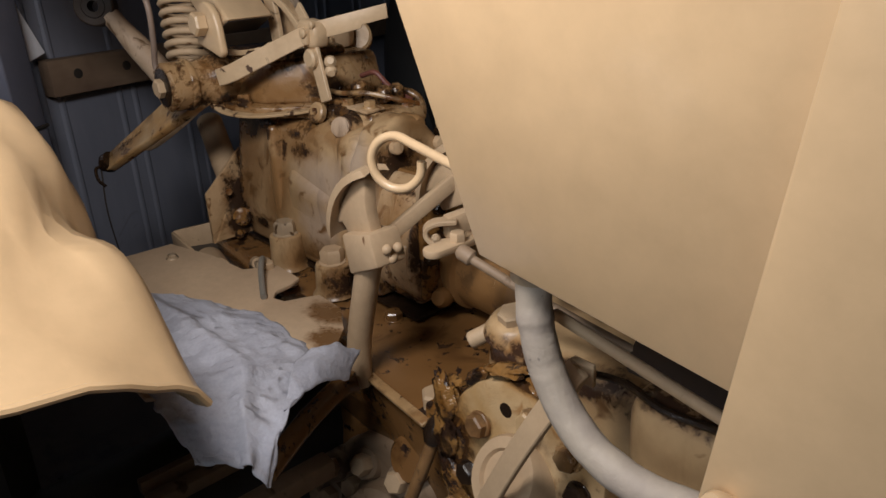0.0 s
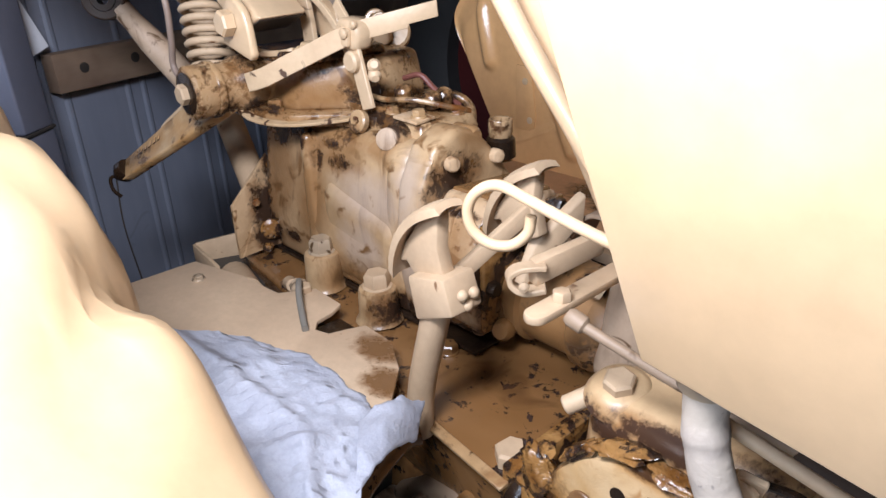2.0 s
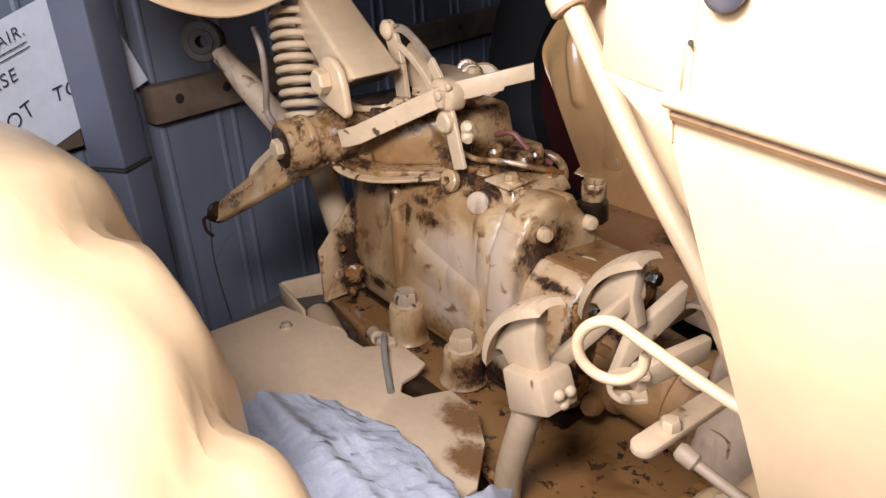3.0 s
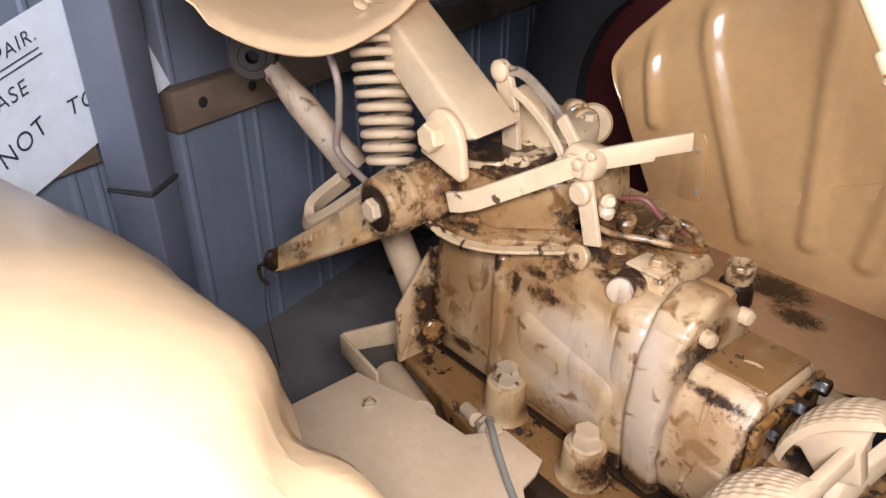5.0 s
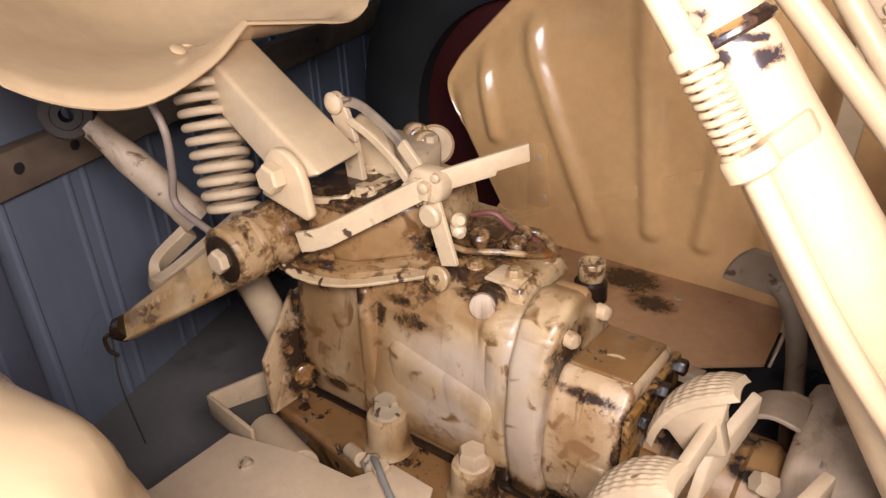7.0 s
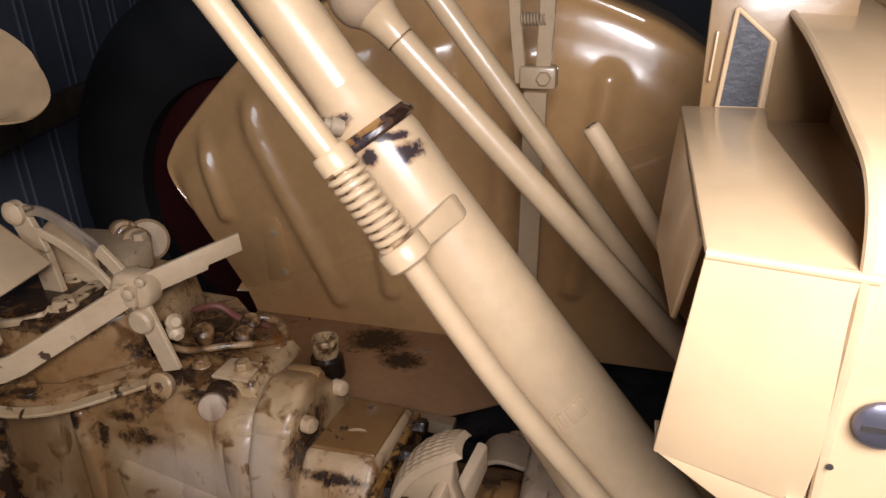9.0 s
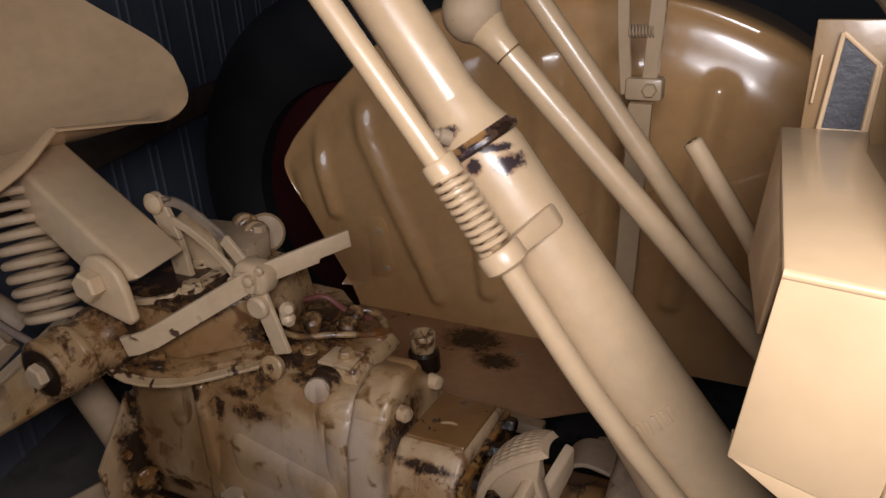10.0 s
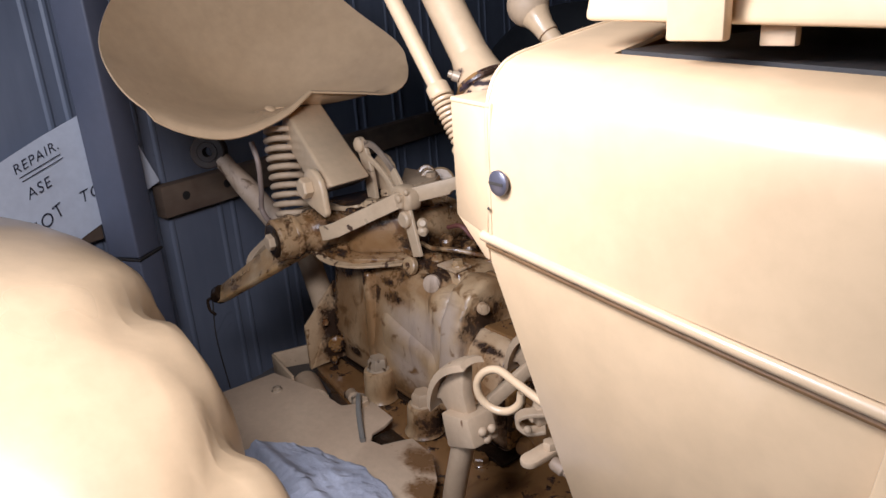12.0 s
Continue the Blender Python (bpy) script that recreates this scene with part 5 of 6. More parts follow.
    part("dash_shelf", hexa([(0.450, -0.350, 1.150), (0.503, -0.350, 1.150), (0.503, -0.150, 1.156), (0.450, -0.150, 1.156)], [(0.450, -0.350, 1.153), (0.503, -0.350, 1.153), (0.503, -0.150, 1.159), (0.450, -0.150, 1.159)], 0.001), M_SHEET, c)
    part("dash_side", block(0.4335, 0.506, -0.149, -0.145, 1.155, 1.226, 0.001), M_DASH, c, "panel round the slate window in shade-toned ochre")
    q = [V(0.4425, -0.152, 1.166), V(0.4655, -0.152, 1.166), V(0.4670, -0.152, 1.203), V(0.4470, -0.152, 1.2200)]
    g = part("slate_panel", hexa(q, [p + V(0, -0.002, 0) for p in q], 0), M_SLATE, c, "slate-grey grained window panel")
    for i, (p, r) in enumerate(zip(q, q[1:] + q[:1])):
        part("window_frame", tube([p - V(0, 0.002, 0), r - V(0, 0.002, 0)], 0.0022 if i == 1 else 0.0014, 8, 1), M_CREAM, g)
    part("window_strip", hexa([(0.4362, -0.154, 1.181), (0.4376, -0.154, 1.181), (0.4392, -0.154, 1.208), (0.4378, -0.154, 1.208)], [(0.4362, -0.149, 1.181), (0.4376, -0.149, 1.181), (0.4392, -0.149, 1.208), (0.4378, -0.149, 1.208)], 0.0005), M_CREAM, g)
    # bonnet lid above a dark gap, with its catch
    lid = part("bonnet_lid", hexa([(0.526, -0.330, 1.2135), (front, -0.330, 1.172), (front, 0.15, 1.172), (0.522, 0.15, 1.2165)], [(0.530, -0.320, 1.262), (front, -0.320, 1.22), (front, 0.14, 1.22), (0.530, 0.14, 1.262)], 0.004, 3), M_SHEET, tractor, "cream bonnet lid standing over a dark gap")
    # near-black block stands in for the unlit hollow below the lid
    part("lid_shade_block", hexa([(0.541, -0.312, 1.10), (front, -0.312, 1.05), (front, 0.1, 1.05), (0.541, 0.1, 1.10)], [(0.541, -0.312, 1.1955), (front, -0.312, 1.140), (front, 0.1, 1.140), (0.541, 0.1, 1.1955)], 0), M_DARK, lid, "dark block for the shade under the lid")
    part("catch", block(0.592, 0.625, -0.342, -0.334, 1.2030, 1.262, 0.002), M_CREAM, lid)
    part("gap_packing", block(0.630, 0.648, -0.318, -0.312, 1.1990, 1.2100, 0.001), M_DUSTY, lid)
    part("strip_post", hexa([(0.672, -0.364, 0.55), (0.80, -0.364, 0.55), (0.80, -0.347, 0.55), (0.672, -0.347, 0.55)], [(0.730, -0.371, 1.045), (0.80, -0.371, 1.045), (0.80, -0.363, 1.045), (0.730, -0.363, 1.045)], 0.002), M_SHEET, tractor, "cream upright side strip")
    part("strip_bolt", lathe((0.719, -0.366, 0.800), (-0.25, -0.8, 0.6), [(0, 0.007), (0.018, 0.007), (0.021, 0.005)], 20), M_CREAM, tractor, "round cream bolt head")
    ring = [V(0.383, -0.283, 0.882) + V(0.020 * math.cos(t), 0.010 * math.cos(t), 0.022 * math.sin(t)) for t in (1.57, 2.3, 3.0, 3.7, 4.4, 5.1, 5.8, 6.4)]
    part("curled_wire", tube([(0.68, -0.275, 0.868), (0.55, -0.278, 0.878), (0.46, -0.281, 0.890), (0.41, -0.283, 0.900)] + ring, 0.0040, 10), M_CREAM, tractor, "cream wire rod with a curled end")


def slab(top, low):
    """A solid between two grids of points."""
    bm = bmesh.new()
    n, k = len(top), len(top[0])
    a, b = [[bm.verts.new(p) for p in row] for row in top], [[bm.verts.new(p) for p in row] for row in low]
    for i in range(n - 1):
        for j in range(k - 1):
            bm.faces.new((a[i][j], a[i][j + 1], a[i + 1][j + 1], a[i + 1][j]))
            bm.faces.new((b[i][j], b[i + 1][j], b[i + 1][j + 1], b[i][j + 1]))
    rim = [(i, 0) for i in range(n)] + [(n - 1, j) for j in range(1, k)] + [(i, k - 1) for i in range(n - 2, -1, -1)] + [(0, j) for j in range(k - 2, 0, -1)]
    for (i, j), (p, q) in zip(rim, rim[1:] + rim[:1]):
        bm.faces.new((a[i][j], a[p][q], b[p][q], b[i][j]))
    return bm


def pedals():
    def pedal(o, label, shank):
        def q(x, y, z):
            return V(x, y, z) + Vector(o)
        if shank:
            p = part("brake_pedal", tube([q(0.208, -0.245, 0.56), q(0.214, -0.245, 0.62), q(0.236, -0.244, 0.70), q(0.246, -0.243, 0.735)], 0.0145, 16, 6), M_DUSTY, tractor, label)
        else:
            low = [q(0.236, -0.262, 0.700), q(0.262, -0.190, 0.768), q(0.262, -0.188, 0.796), q(0.238, -0.240, 0.748)]
            p = part("brake_pedal", hexa(low, [v + V(0.010, 0, -0.004) for v in low], 0.002), M_DUSTY, tractor, label)
        if shank:
            part("hub", hexa([q(0.232, -0.262, 0.715), q(0.284, -0.262, 0.738), q(0.272, -0.262, 0.772), q(0.222, -0.262, 0.760)],
                             [q(0.232, -0.222, 0.715), q(0.284, -0.222, 0.738), q(0.272, -0.222, 0.772), q(0.222, -0.222, 0.760)], 0.004), M_DUSTY, p)
        rows, under = [], []
        for i in range(37):
            u = i / 36
            c = q(0.190, 0, 0.756).lerp(q(0.256, 0, 0.838), u) + V(-0.77, 0, 0.64) * 0.016 * (1 - (2 * u - 1) ** 2)
            half = 0.0225 * (1 - 0.30 * max(0.0, 2 * u - 1) ** 4 - 0.10 * max(0.0, 1 - 2 * u) ** 4)
            row = []
            under.append([V(c.x, -0.240 + Vector(o).y + (-1 + j / 22) * half, c.z) + V(-0.77, 0, 0.64) * (-0.004 * (-1 + j / 22) ** 2 - 0.008) for j in range(45)])
            for j in range(45):
                v = -1 + j / 22
                inside = 1 if 1 < i < 35 and 1 < j < 43 else 0
                row.append(V(c.x, -0.240 + Vector(o).y + v * half, c.z) + V(-0.8, 0, 0.6) * (-0.004 * v * v + 0.0014 * abs(math.sin(i * math.pi / 4) * math.sin(j * math.pi / 5.5)) * inside))
            rows.append(row)
        part("tread_pad", slab(rows, under), M_DUSTY, p, "knurled tread pad", 50)
        dx, dy, dz = o
        web = [(0.228, 0.746), (0.262, 0.762), (0.253, 0.792), (0.256, 0.826), (0.248, 0.829), (0.228, 0.812), (0.206, 0.784), (0.196, 0.762), (0.208, 0.766)]
        part("web", prism([(x + dx, z + dz) for x, z in web], "y", -0.250 + dy, -0.234 + dy, 0.003), M_DUSTY, p)
        for side, rise in ((0, 0), (0.008, 0.010), (-0.006, 0.012)) if shank else ():
            part("worn_lug", lathe(q(0.281, -0.240 + side, 0.742 + rise), (1, -0.2, 0.2), [(0, 0.006), (0.003, 0.005), (0.005, 0.002)], 10), M_DUSTY, p)
        return p
    pedal((0.000, 0.024, 0.004), "dusty cream brake pedal with knurled pad", True)
    pedal((0.010, 0.144, 0.012), "dusty cream brake pedal with knurled pad", False)
    part("pedal_bar", hexa([(0.224, -0.226, 0.716), (0.236, -0.226, 0.720), (0.233, -0.226, 0.739), (0.221, -0.226, 0.735)], [(0.254, -0.087, 0.795), (0.266, -0.087, 0.799), (0.263, -0.087, 0.818), (0.251, -0.087, 0.814)], 0.003), M_DUSTY, tractor, "dusty cream pedal cross bar")
    rows = []
    for i in range(25):
        u = i / 24
        c = V(0.196, 0, 0.790).lerp(V(0.226, 0, 0.836), u) + V(-0.4, -0.75, 0.5) * 0.010 * (1 - (2 * u - 1) ** 2)
        rows.append([V(c.x + 0.012 + 0.028 * v, 0.175 + 0.016 * v, c.z - 0.012 * v) + V(-0.4, -0.75, 0.5) * (-0.004 * v * v + 0.001 * abs(math.sin(i * math.pi / 4) * math.sin(k * math.pi / 4))) for k, v in [(k, -1 + k / 14) for k in range(29)]])
    cl = part("clutch_pedal", sheet(rows, 0.007), M_DIRT, tractor, "dirty brown clutch pedal pad with knurling", 75)
    part("clutch_shank", tube([(0.225, 0.19, 0.80), (0.255, 0.19, 0.77), (0.275, 0.19, 0.70), (0.29, 0.19, 0.55)], 0.012, 14), M_DIRT, cl)
    part("curved_guard", strap([(0.262, -0.02, 0.748), (0.274, -0.02, 0.772), (0.292, -0.02, 0.782), (0.318, -0.02, 0.778)], (0, 0.022, 0), 0.005), M_DIRT, tractor, "dirty curved linkage guard")
    cv = part("clutch_arm", hexa([(0.322, -0.182, 0.772), (0.345, -0.112, 0.786), (0.356, -0.115, 0.786), (0.336, -0.186, 0.772)], [(0.322, -0.182, 0.796), (0.345, -0.112, 0.808), (0.356, -0.115, 0.808), (0.336, -0.186, 0.796)], 0.003), M_DUSTY, tractor, "dusty cream clutch arm with a forked end")
    part("fork", strap([V(0.340, -0.178, 0.792), V(0.326, -0.193, 0.791), V(0.317, -0.199, 0.784), V(0.318, -0.199, 0.775), V(0.328, -0.193, 0.769), V(0.342, -0.180, 0.772)], (-0.006, 0.005, 0.0), 0.005, 6), M_DUSTY, cv)
    part("fork_pin", lathe((0.338, -0.204, 0.781), (0.5, -0.8, 0.3), [(0, 0.0045), (0.004, 0.0045), (0.006, 0.002)], 10), M_DUSTY, cv)
    box = part("linkage_box", hexa([(0.304, -0.060, 0.600), (0.400, -0.060, 0.600), (0.400, 0.090, 0.600), (0.304, 0.090, 0.600)],
                                   [(0.310, -0.035, 0.735), (0.390, -0.035, 0.735), (0.390, 0.060, 0.775), (0.310, 0.060, 0.775)], 0.014, 3), M_HOUSING, tractor, "dusty brown casting beside the clutch")
    for p, wide in (((0.306, -0.040, 0.700), 0.022), ((0.308, 0.030, 0.752), 0.020)):
        part("box_bolt", bolt(p, (-0.75, -0.45, 0.45), wide, 0.020, 0.0, 0.4), M_DUSTY, box)
    arm = [(0.400 + 0.0095 * math.cos(a), -0.262 + 0.0095 * math.sin(a)) for a in [math.pi + k * math.pi / 8 for k in range(9)]] + [(0.411, -0.15), (0.392, -0.15)]
    link = part("cross_arm", prism(arm, "z", 0.799, 0.806, 0.0015), M_DUSTY, tractor, "flat dusty cream cross arm")
    part("arm_bolt", bolt((0.402, -0.236, 0.806), (0, 0, 1), 0.013, 0.008, 0.0, 0.3), M_DUSTY, link)
    part("clevis_rod", tube([(0.430, -0.248, 0.801), (0.50, -0.240, 0.783), (0.60, -0.225, 0.76)], 0.0042, 10), M_DIRT, tractor)
    part("clevis_end", lathe((0.418, -0.25, 0.806), (1, 0.2, -0.4), [(0, 0.005), (0.003, 0.007), (0.014, 0.007), (0.016, 0.005)], 12), M_DIRT, tractor)


def plates():
    """Fender mounting plate, channel bracket and the gusset at the rear of the lift."""
    z = 0.606
    p = part("mount_plate", prism([(-0.300, -0.44), (-0.297, -0.234), (-0.198, -0.208), (-0.112, -0.200), (-0.085, -0.156), (-0.022, -0.158), (-0.012, -0.180), (-0.008, -0.205), (0.008, -0.218), (0.028, -0.212), (0.036, -0.190), (0.046, -0.168), (0.100, -0.170), (0.150, -0.200), (0.196, -0.250), (0.20, -0.33), (0.12, -0.44)], "z", z - 0.006, z, 0.001), M_DECK, tractor, "dusty cream fender mounting plate")
    part("plate_screw", bolt((-0.235, -0.258, z), (0, 0, 1), 0.014, 0.007, 0.010), M_BARE, p)
    part("plate_bolt", bolt((-0.090, -0.172, z), (0, 0, 1), 0.020, 0.010), M_DUSTY, p)
    c = part("cable_clip", lathe((-0.110, -0.166, z - 0.01), (0.2, -0.3, 0.9), [(0, 0.014), (0.012, 0.014), (0.016, 0.011), (0.020, 0.008)], 6), M_BARE, p, "grey cable nut")
    part("cable", tube([(-0.108, -0.167, 0.612), (-0.090, -0.178, 0.622), (-0.060, -0.197, 0.620), (-0.028, -0.214, 0.614), (0.004, -0.230, 0.610)], 0.0045, 10), M_WIRE, p, "short grey cable")
    # black sheet below the notch paints the darkness of the hole
    part("notch_shade", block(-0.030, 0.050, -0.235, -0.158, 0.578, 0.5815, 0.001), M_BLACKOIL_AND_SHADE, p, "black sheet for the shaded hole under the plate")
    part("stub", rod((-0.16, -0.155, 0.588), (-0.125, -0.168, 0.600), 0.010), M_DUSTY, p)
    ch = part("channel_bracket", hexa([(-0.412, -0.184, 0.583), (-0.300, -0.196, 0.583), (-0.300, -0.202, 0.583), (-0.412, -0.190, 0.583)], [(-0.412, -0.184, 0.545), (-0.300, -0.196, 0.545), (-0.300, -0.202, 0.545), (-0.412, -0.190, 0.545)], 0.001), M_DUSTY, tractor, "dusty cream channel bracket")
    part("channel_side", hexa([(-0.412, -0.184, 0.585), (-0.355, -0.075, 0.600), (-0.350, -0.078, 0.600), (-0.407, -0.187, 0.585)], [(-0.412, -0.184, 0.545), (-0.355, -0.075, 0.555), (-0.350, -0.078, 0.555), (-0.407, -0.187, 0.545)], 0.001), M_DUSTY, ch)
    # floor is much darker than the two channel sides
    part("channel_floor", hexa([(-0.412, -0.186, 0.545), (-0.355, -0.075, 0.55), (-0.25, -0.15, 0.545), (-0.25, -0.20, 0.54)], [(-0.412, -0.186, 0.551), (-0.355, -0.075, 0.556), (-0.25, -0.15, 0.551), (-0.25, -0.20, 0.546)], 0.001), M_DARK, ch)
    part("tube_end", rod((-0.32, -0.165, 0.545), (-0.20, -0.205, 0.572), 0.026), M_DUSTY, ch)
    g = part("gusset", hexa([(-0.310, -0.158, 0.584), (-0.335, -0.070, 0.725), (-0.325, -0.065, 0.735), (-0.300, -0.085, 0.59)],
                            [(-0.296, -0.158, 0.584), (-0.321, -0.070, 0.725), (-0.311, -0.065, 0.735), (-0.286, -0.085, 0.59)], 0.003), M_GUSSET, tractor, "oil-streaked steel gusset plate")
    part("gusset_plate", hexa([(-0.306, -0.160, 0.582), (-0.306, -0.160, 0.672), (-0.330, -0.075, 0.735), (-0.300, -0.07, 0.59)],
                              [(-0.298, -0.160, 0.582), (-0.298, -0.160, 0.672), (-0.322, -0.075, 0.735), (-0.292, -0.07, 0.59)], 0.002), M_GUSSET, g)
    part("gusset_bolt", lathe((-0.290, -0.105, 0.622), (0.9, -0.4, 0.1), [(0, 0.016), (0.008, 0.016), (0.011, 0.012)], 20), M_CRUST, g)
    part("gusset_nut", bolt((-0.284, -0.118, 0.594), (0.9, -0.4, 0.1), 0.014, 0.009), M_CRUST, g)
    part("gusset_nut", bolt((-0.300, -0.118, 0.668), (0.9, -0.4, 0.1), 0.012, 0.007), M_BURNT, g)
    # far foot plate between the lift and the other fender
    f = part("foot_plate", hexa([(-0.30, 0.475, 0.596), (0.221, 0.46, 0.596), (0.225, 0.304, 0.590), (0.15, 0.254, 0.588), (-0.02, 0.262, 0.588), (-0.30, 0.20, 0.588)],
                                [(-0.30, 0.475, 0.600), (0.221, 0.46, 0.600), (0.225, 0.304, 0.594), (0.15, 0.254, 0.592), (-0.02, 0.262, 0.592), (-0.30, 0.20, 0.592)], 0.001), M_PLATE, tractor, "oil-marked cream foot plate")
    part("plate_screw", bolt((0.062, 0.405, 0.596), (0, 0, 1), 0.014, 0.005), M_DUSTY, f)
    part("foot_plate_edge", hexa([(0.224, 0.47, 0.60), (0.229, 0.47, 0.60), (0.234, 0.305, 0.592), (0.229, 0.305, 0.592)], [(0.235, 0.47, 0.66), (0.24, 0.47, 0.66), (0.245, 0.36, 0.66), (0.24, 0.36, 0.66)], 0.001), M_SHEET, f)
    part("angle_strip", hexa([(-0.05, 0.235, 0.575), (0.16, 0.225, 0.575), (0.16, 0.255, 0.575), (-0.05, 0.265, 0.575)], [(-0.05, 0.245, 0.588), (0.16, 0.235, 0.588), (0.16, 0.255, 0.588), (-0.05, 0.265, 0.588)], 0.001), M_DUSTY, f)


def links():
    e = V(-0.618, -0.160, 0.964)
    b = V(-0.575, -0.112, 0.862)
    end = V(-0.500, -0.085, 0.800)
    t = part("top_link", lathe(e, end - e, [(0.02, 0.018), ((end - e).length * 0.22, 0.0175), ((end - e).length * 0.42, 0.0225), ((end - e).length * 0.86, 0.0235), ((end - e).length * 0.88, 0.0250), ((end - e).length, 0.0245)], 24), M_HOUSING, tractor, "cream top link tube with a brown eye")
    part("link_eye", lathe(e - V(0.02, 0.0, 0.0), (0.75, -0.5, 0.1), [(0, 0.032), (0.003, 0.035), (0.033, 0.035), (0.036, 0.032), (0.036, 0.021), (0, 0.021)], 32, True), M_EYE, t, "dark iron eye")
    part("eye_bush", lathe(e - V(0.014, 0.004, -0.001), (0.75, -0.5, 0.1), [(0, 0.020), (0.030, 0.020), (0.030, 0.010), (0, 0.010)], 24, True), M_EYE, t, "brown worn bush")
    # dark disc on the solid end paints the tube's unlit inside
    part("tube_mouth", lathe(end, end - e, [(0, 0.022), (0.0006, 0.022)], 20), M_DARK, t)
    part("side_loop", strap([(-0.50, -0.105, 0.79), (-0.53, -0.15, 0.745), (-0.505, -0.165, 0.73), (-0.46, -0.12, 0.77), (-0.40, -0.07, 0.83)], (0.006, 0, 0.012), 0.016), M_DUSTY, tractor, "dusty cream bent strap")
    part("lower_brace", rod((-0.50, -0.045, 0.75), (-0.335, -0.085, 0.63), 0.024), M_DUSTY, tractor, "dusty cream brace tube")
    part("loose_cable", tube([(-0.443, -0.15, 1.002), (-0.426, -0.15, 0.964), (-0.431, -0.15, 0.912), (-0.439, -0.15, 0.865), (-0.368, -0.15, 0.84)], 0.0052, 10), M_BEIGE_CABLE, tractor, "loose pinkish-beige cable")


CAKES = (((0.392, -0.247, 0.640), (0.016, 0.007, 0.030), 0.3), ((0.398, -0.250, 0.600), (0.020, 0.007, 0.026), -0.4), ((0.405, -0.253, 0.560), (0.016, 0.007, 0.028), 0.5), ((0.428, -0.240, 0.682), (0.024, 0.010, 0.006), 0.8),
         ((0.465, -0.236, 0.702), (0.028, 0.012, 0.005), 0.3), ((0.510, -0.238, 0.703), (0.024, 0.010, 0.004), -0.1), ((0.420, -0.254, 0.530), (0.014, 0.006, 0.020), -0.3))


def lower_works():
    """Bell casting, engine flank, hose, axle flanges and foot irons low on the near side."""
    c = part("bell_casting", hexa([(0.37, -0.20, 0.42), (0.62, -0.22, 0.42), (0.62, 0.12, 0.42), (0.37, 0.12, 0.42)],
                                  [(0.415, -0.225, 0.722), (0.60, -0.235, 0.735), (0.60, 0.10, 0.75), (0.415, 0.10, 0.74)], 0.028, 4), M_FLANK, tractor, "oil-streaked cream bell casting")
    part("cap_seat", lathe((0.434, -0.196, 0.715), (0.1, -0.3, 1), [(0, 0.030), (0.006, 0.026), (0.011, 0.023), (0.014, 0.018)], 26), M_FLANK, c)
    part("cap_bolt", bolt((0.435, -0.201, 0.727), (0.1, -0.3, 1), 0.023, 0.011, 0.0, 0.5), M_DUSTY, c)
    part("stub_pin", rod((0.412, -0.200, 0.708), (0.394, -0.216, 0.694), 0.0085), M_DUSTY, c)
    pl = part("lobed_flange", hexa([(0.395, -0.252, 0.545), (0.398, -0.250, 0.640), (0.43, -0.246, 0.682), (0.483, -0.244, 0.702), (0.54, -0.246, 0.696), (0.576, -0.250, 0.655), (0.580, -0.256, 0.56), (0.50, -0.260, 0.47), (0.42, -0.258, 0.48)],
                                   [(0.395, -0.225, 0.545), (0.398, -0.222, 0.640), (0.43, -0.218, 0.682), (0.483, -0.216, 0.702), (0.54, -0.218, 0.696), (0.576, -0.222, 0.655), (0.580, -0.228, 0.56), (0.50, -0.232, 0.47), (0.42, -0.23, 0.48)], 0.006, 2), M_FLANGE, c, "rusty oil-caked lobed flange")
    for x, z, m in ((0.440, 0.640, M_RUST_AND_SHADE), (0.428, 0.580, M_BLACKOIL_AND_SHADE), (0.541, 0.661, M_RUSTOIL), (0.553, 0.630, M_BLACKOIL_AND_SHADE), (0.500, 0.672, M_RUSTOIL), (0.41, 0.53, M_RUST_AND_SHADE)):
        part("bolt", bolt((x, -0.252 + 0.04 * (z - 0.6), z), (-0.05, -0.95, 0.1), 0.020, 0.010, 0.013, x * 11), m, pl)
    # black disc on the flange stands for a shaded hole
    part("hole", lathe((0.469, -0.246, 0.668), (0, -1, 0.04), [(0, 0.007), (0.0012, 0.007)], 14), M_BLACKOIL_AND_SHADE, pl)
    # oil and dirt caked in lumps along the flange's edge
    for at, size, turn in CAKES:
        bm = bmesh.new()
        bmesh.ops.create_icosphere(bm, subdivisions=3, radius=1.0)
        for v in bm.verts:
            n = noise.noise(v.co * 2.1 + V(*at) * 40) * 0.45 + noise.noise(v.co * 6 + V(*at) * 90) * 0.22
            q = Vector((v.co.x * size[0], v.co.y * size[1], v.co.z * size[2])) * (1 + n)
            v.co = V(*at) + Vector((q.x * math.cos(turn) - q.z * math.sin(turn), q.y, q.x * math.sin(turn) + q.z * math.cos(turn)))
        part("oil_crust", bm, M_CRUST, pl, "orange-brown and black caked oil", 60)
    k = part("round_cap", lathe((0.494, -0.246, 0.606), (-0.1, -0.82, 0.55), [(0, 0.037), (0.030, 0.037), (0.036, 0.034), (0.037, 0.024), (0.033, 0.022), (0.033, 0.010), (0.04, 0.009)], 30), M_DUSTY, tractor, "round dusty cream cap")
    part("cap_lug", block(0.484, 0.501, -0.297, -0.284, 0.610, 0.625, 0.003), M_DUSTY, k)
    e = part("engine_flank", hexa([(0.60, -0.25, 0.40), (1.5, -0.27, 0.40), (1.5, 0.1, 0.40), (0.60, 0.1, 0.40)], [(0.590, -0.262, 0.752), (1.5, -0.27, 0.74), (1.5, 0.1, 0.78), (0.590, 0.1, 0.79)], 0.02, 3), M_FLANK, tractor, "cream engine flank with an oily joint")
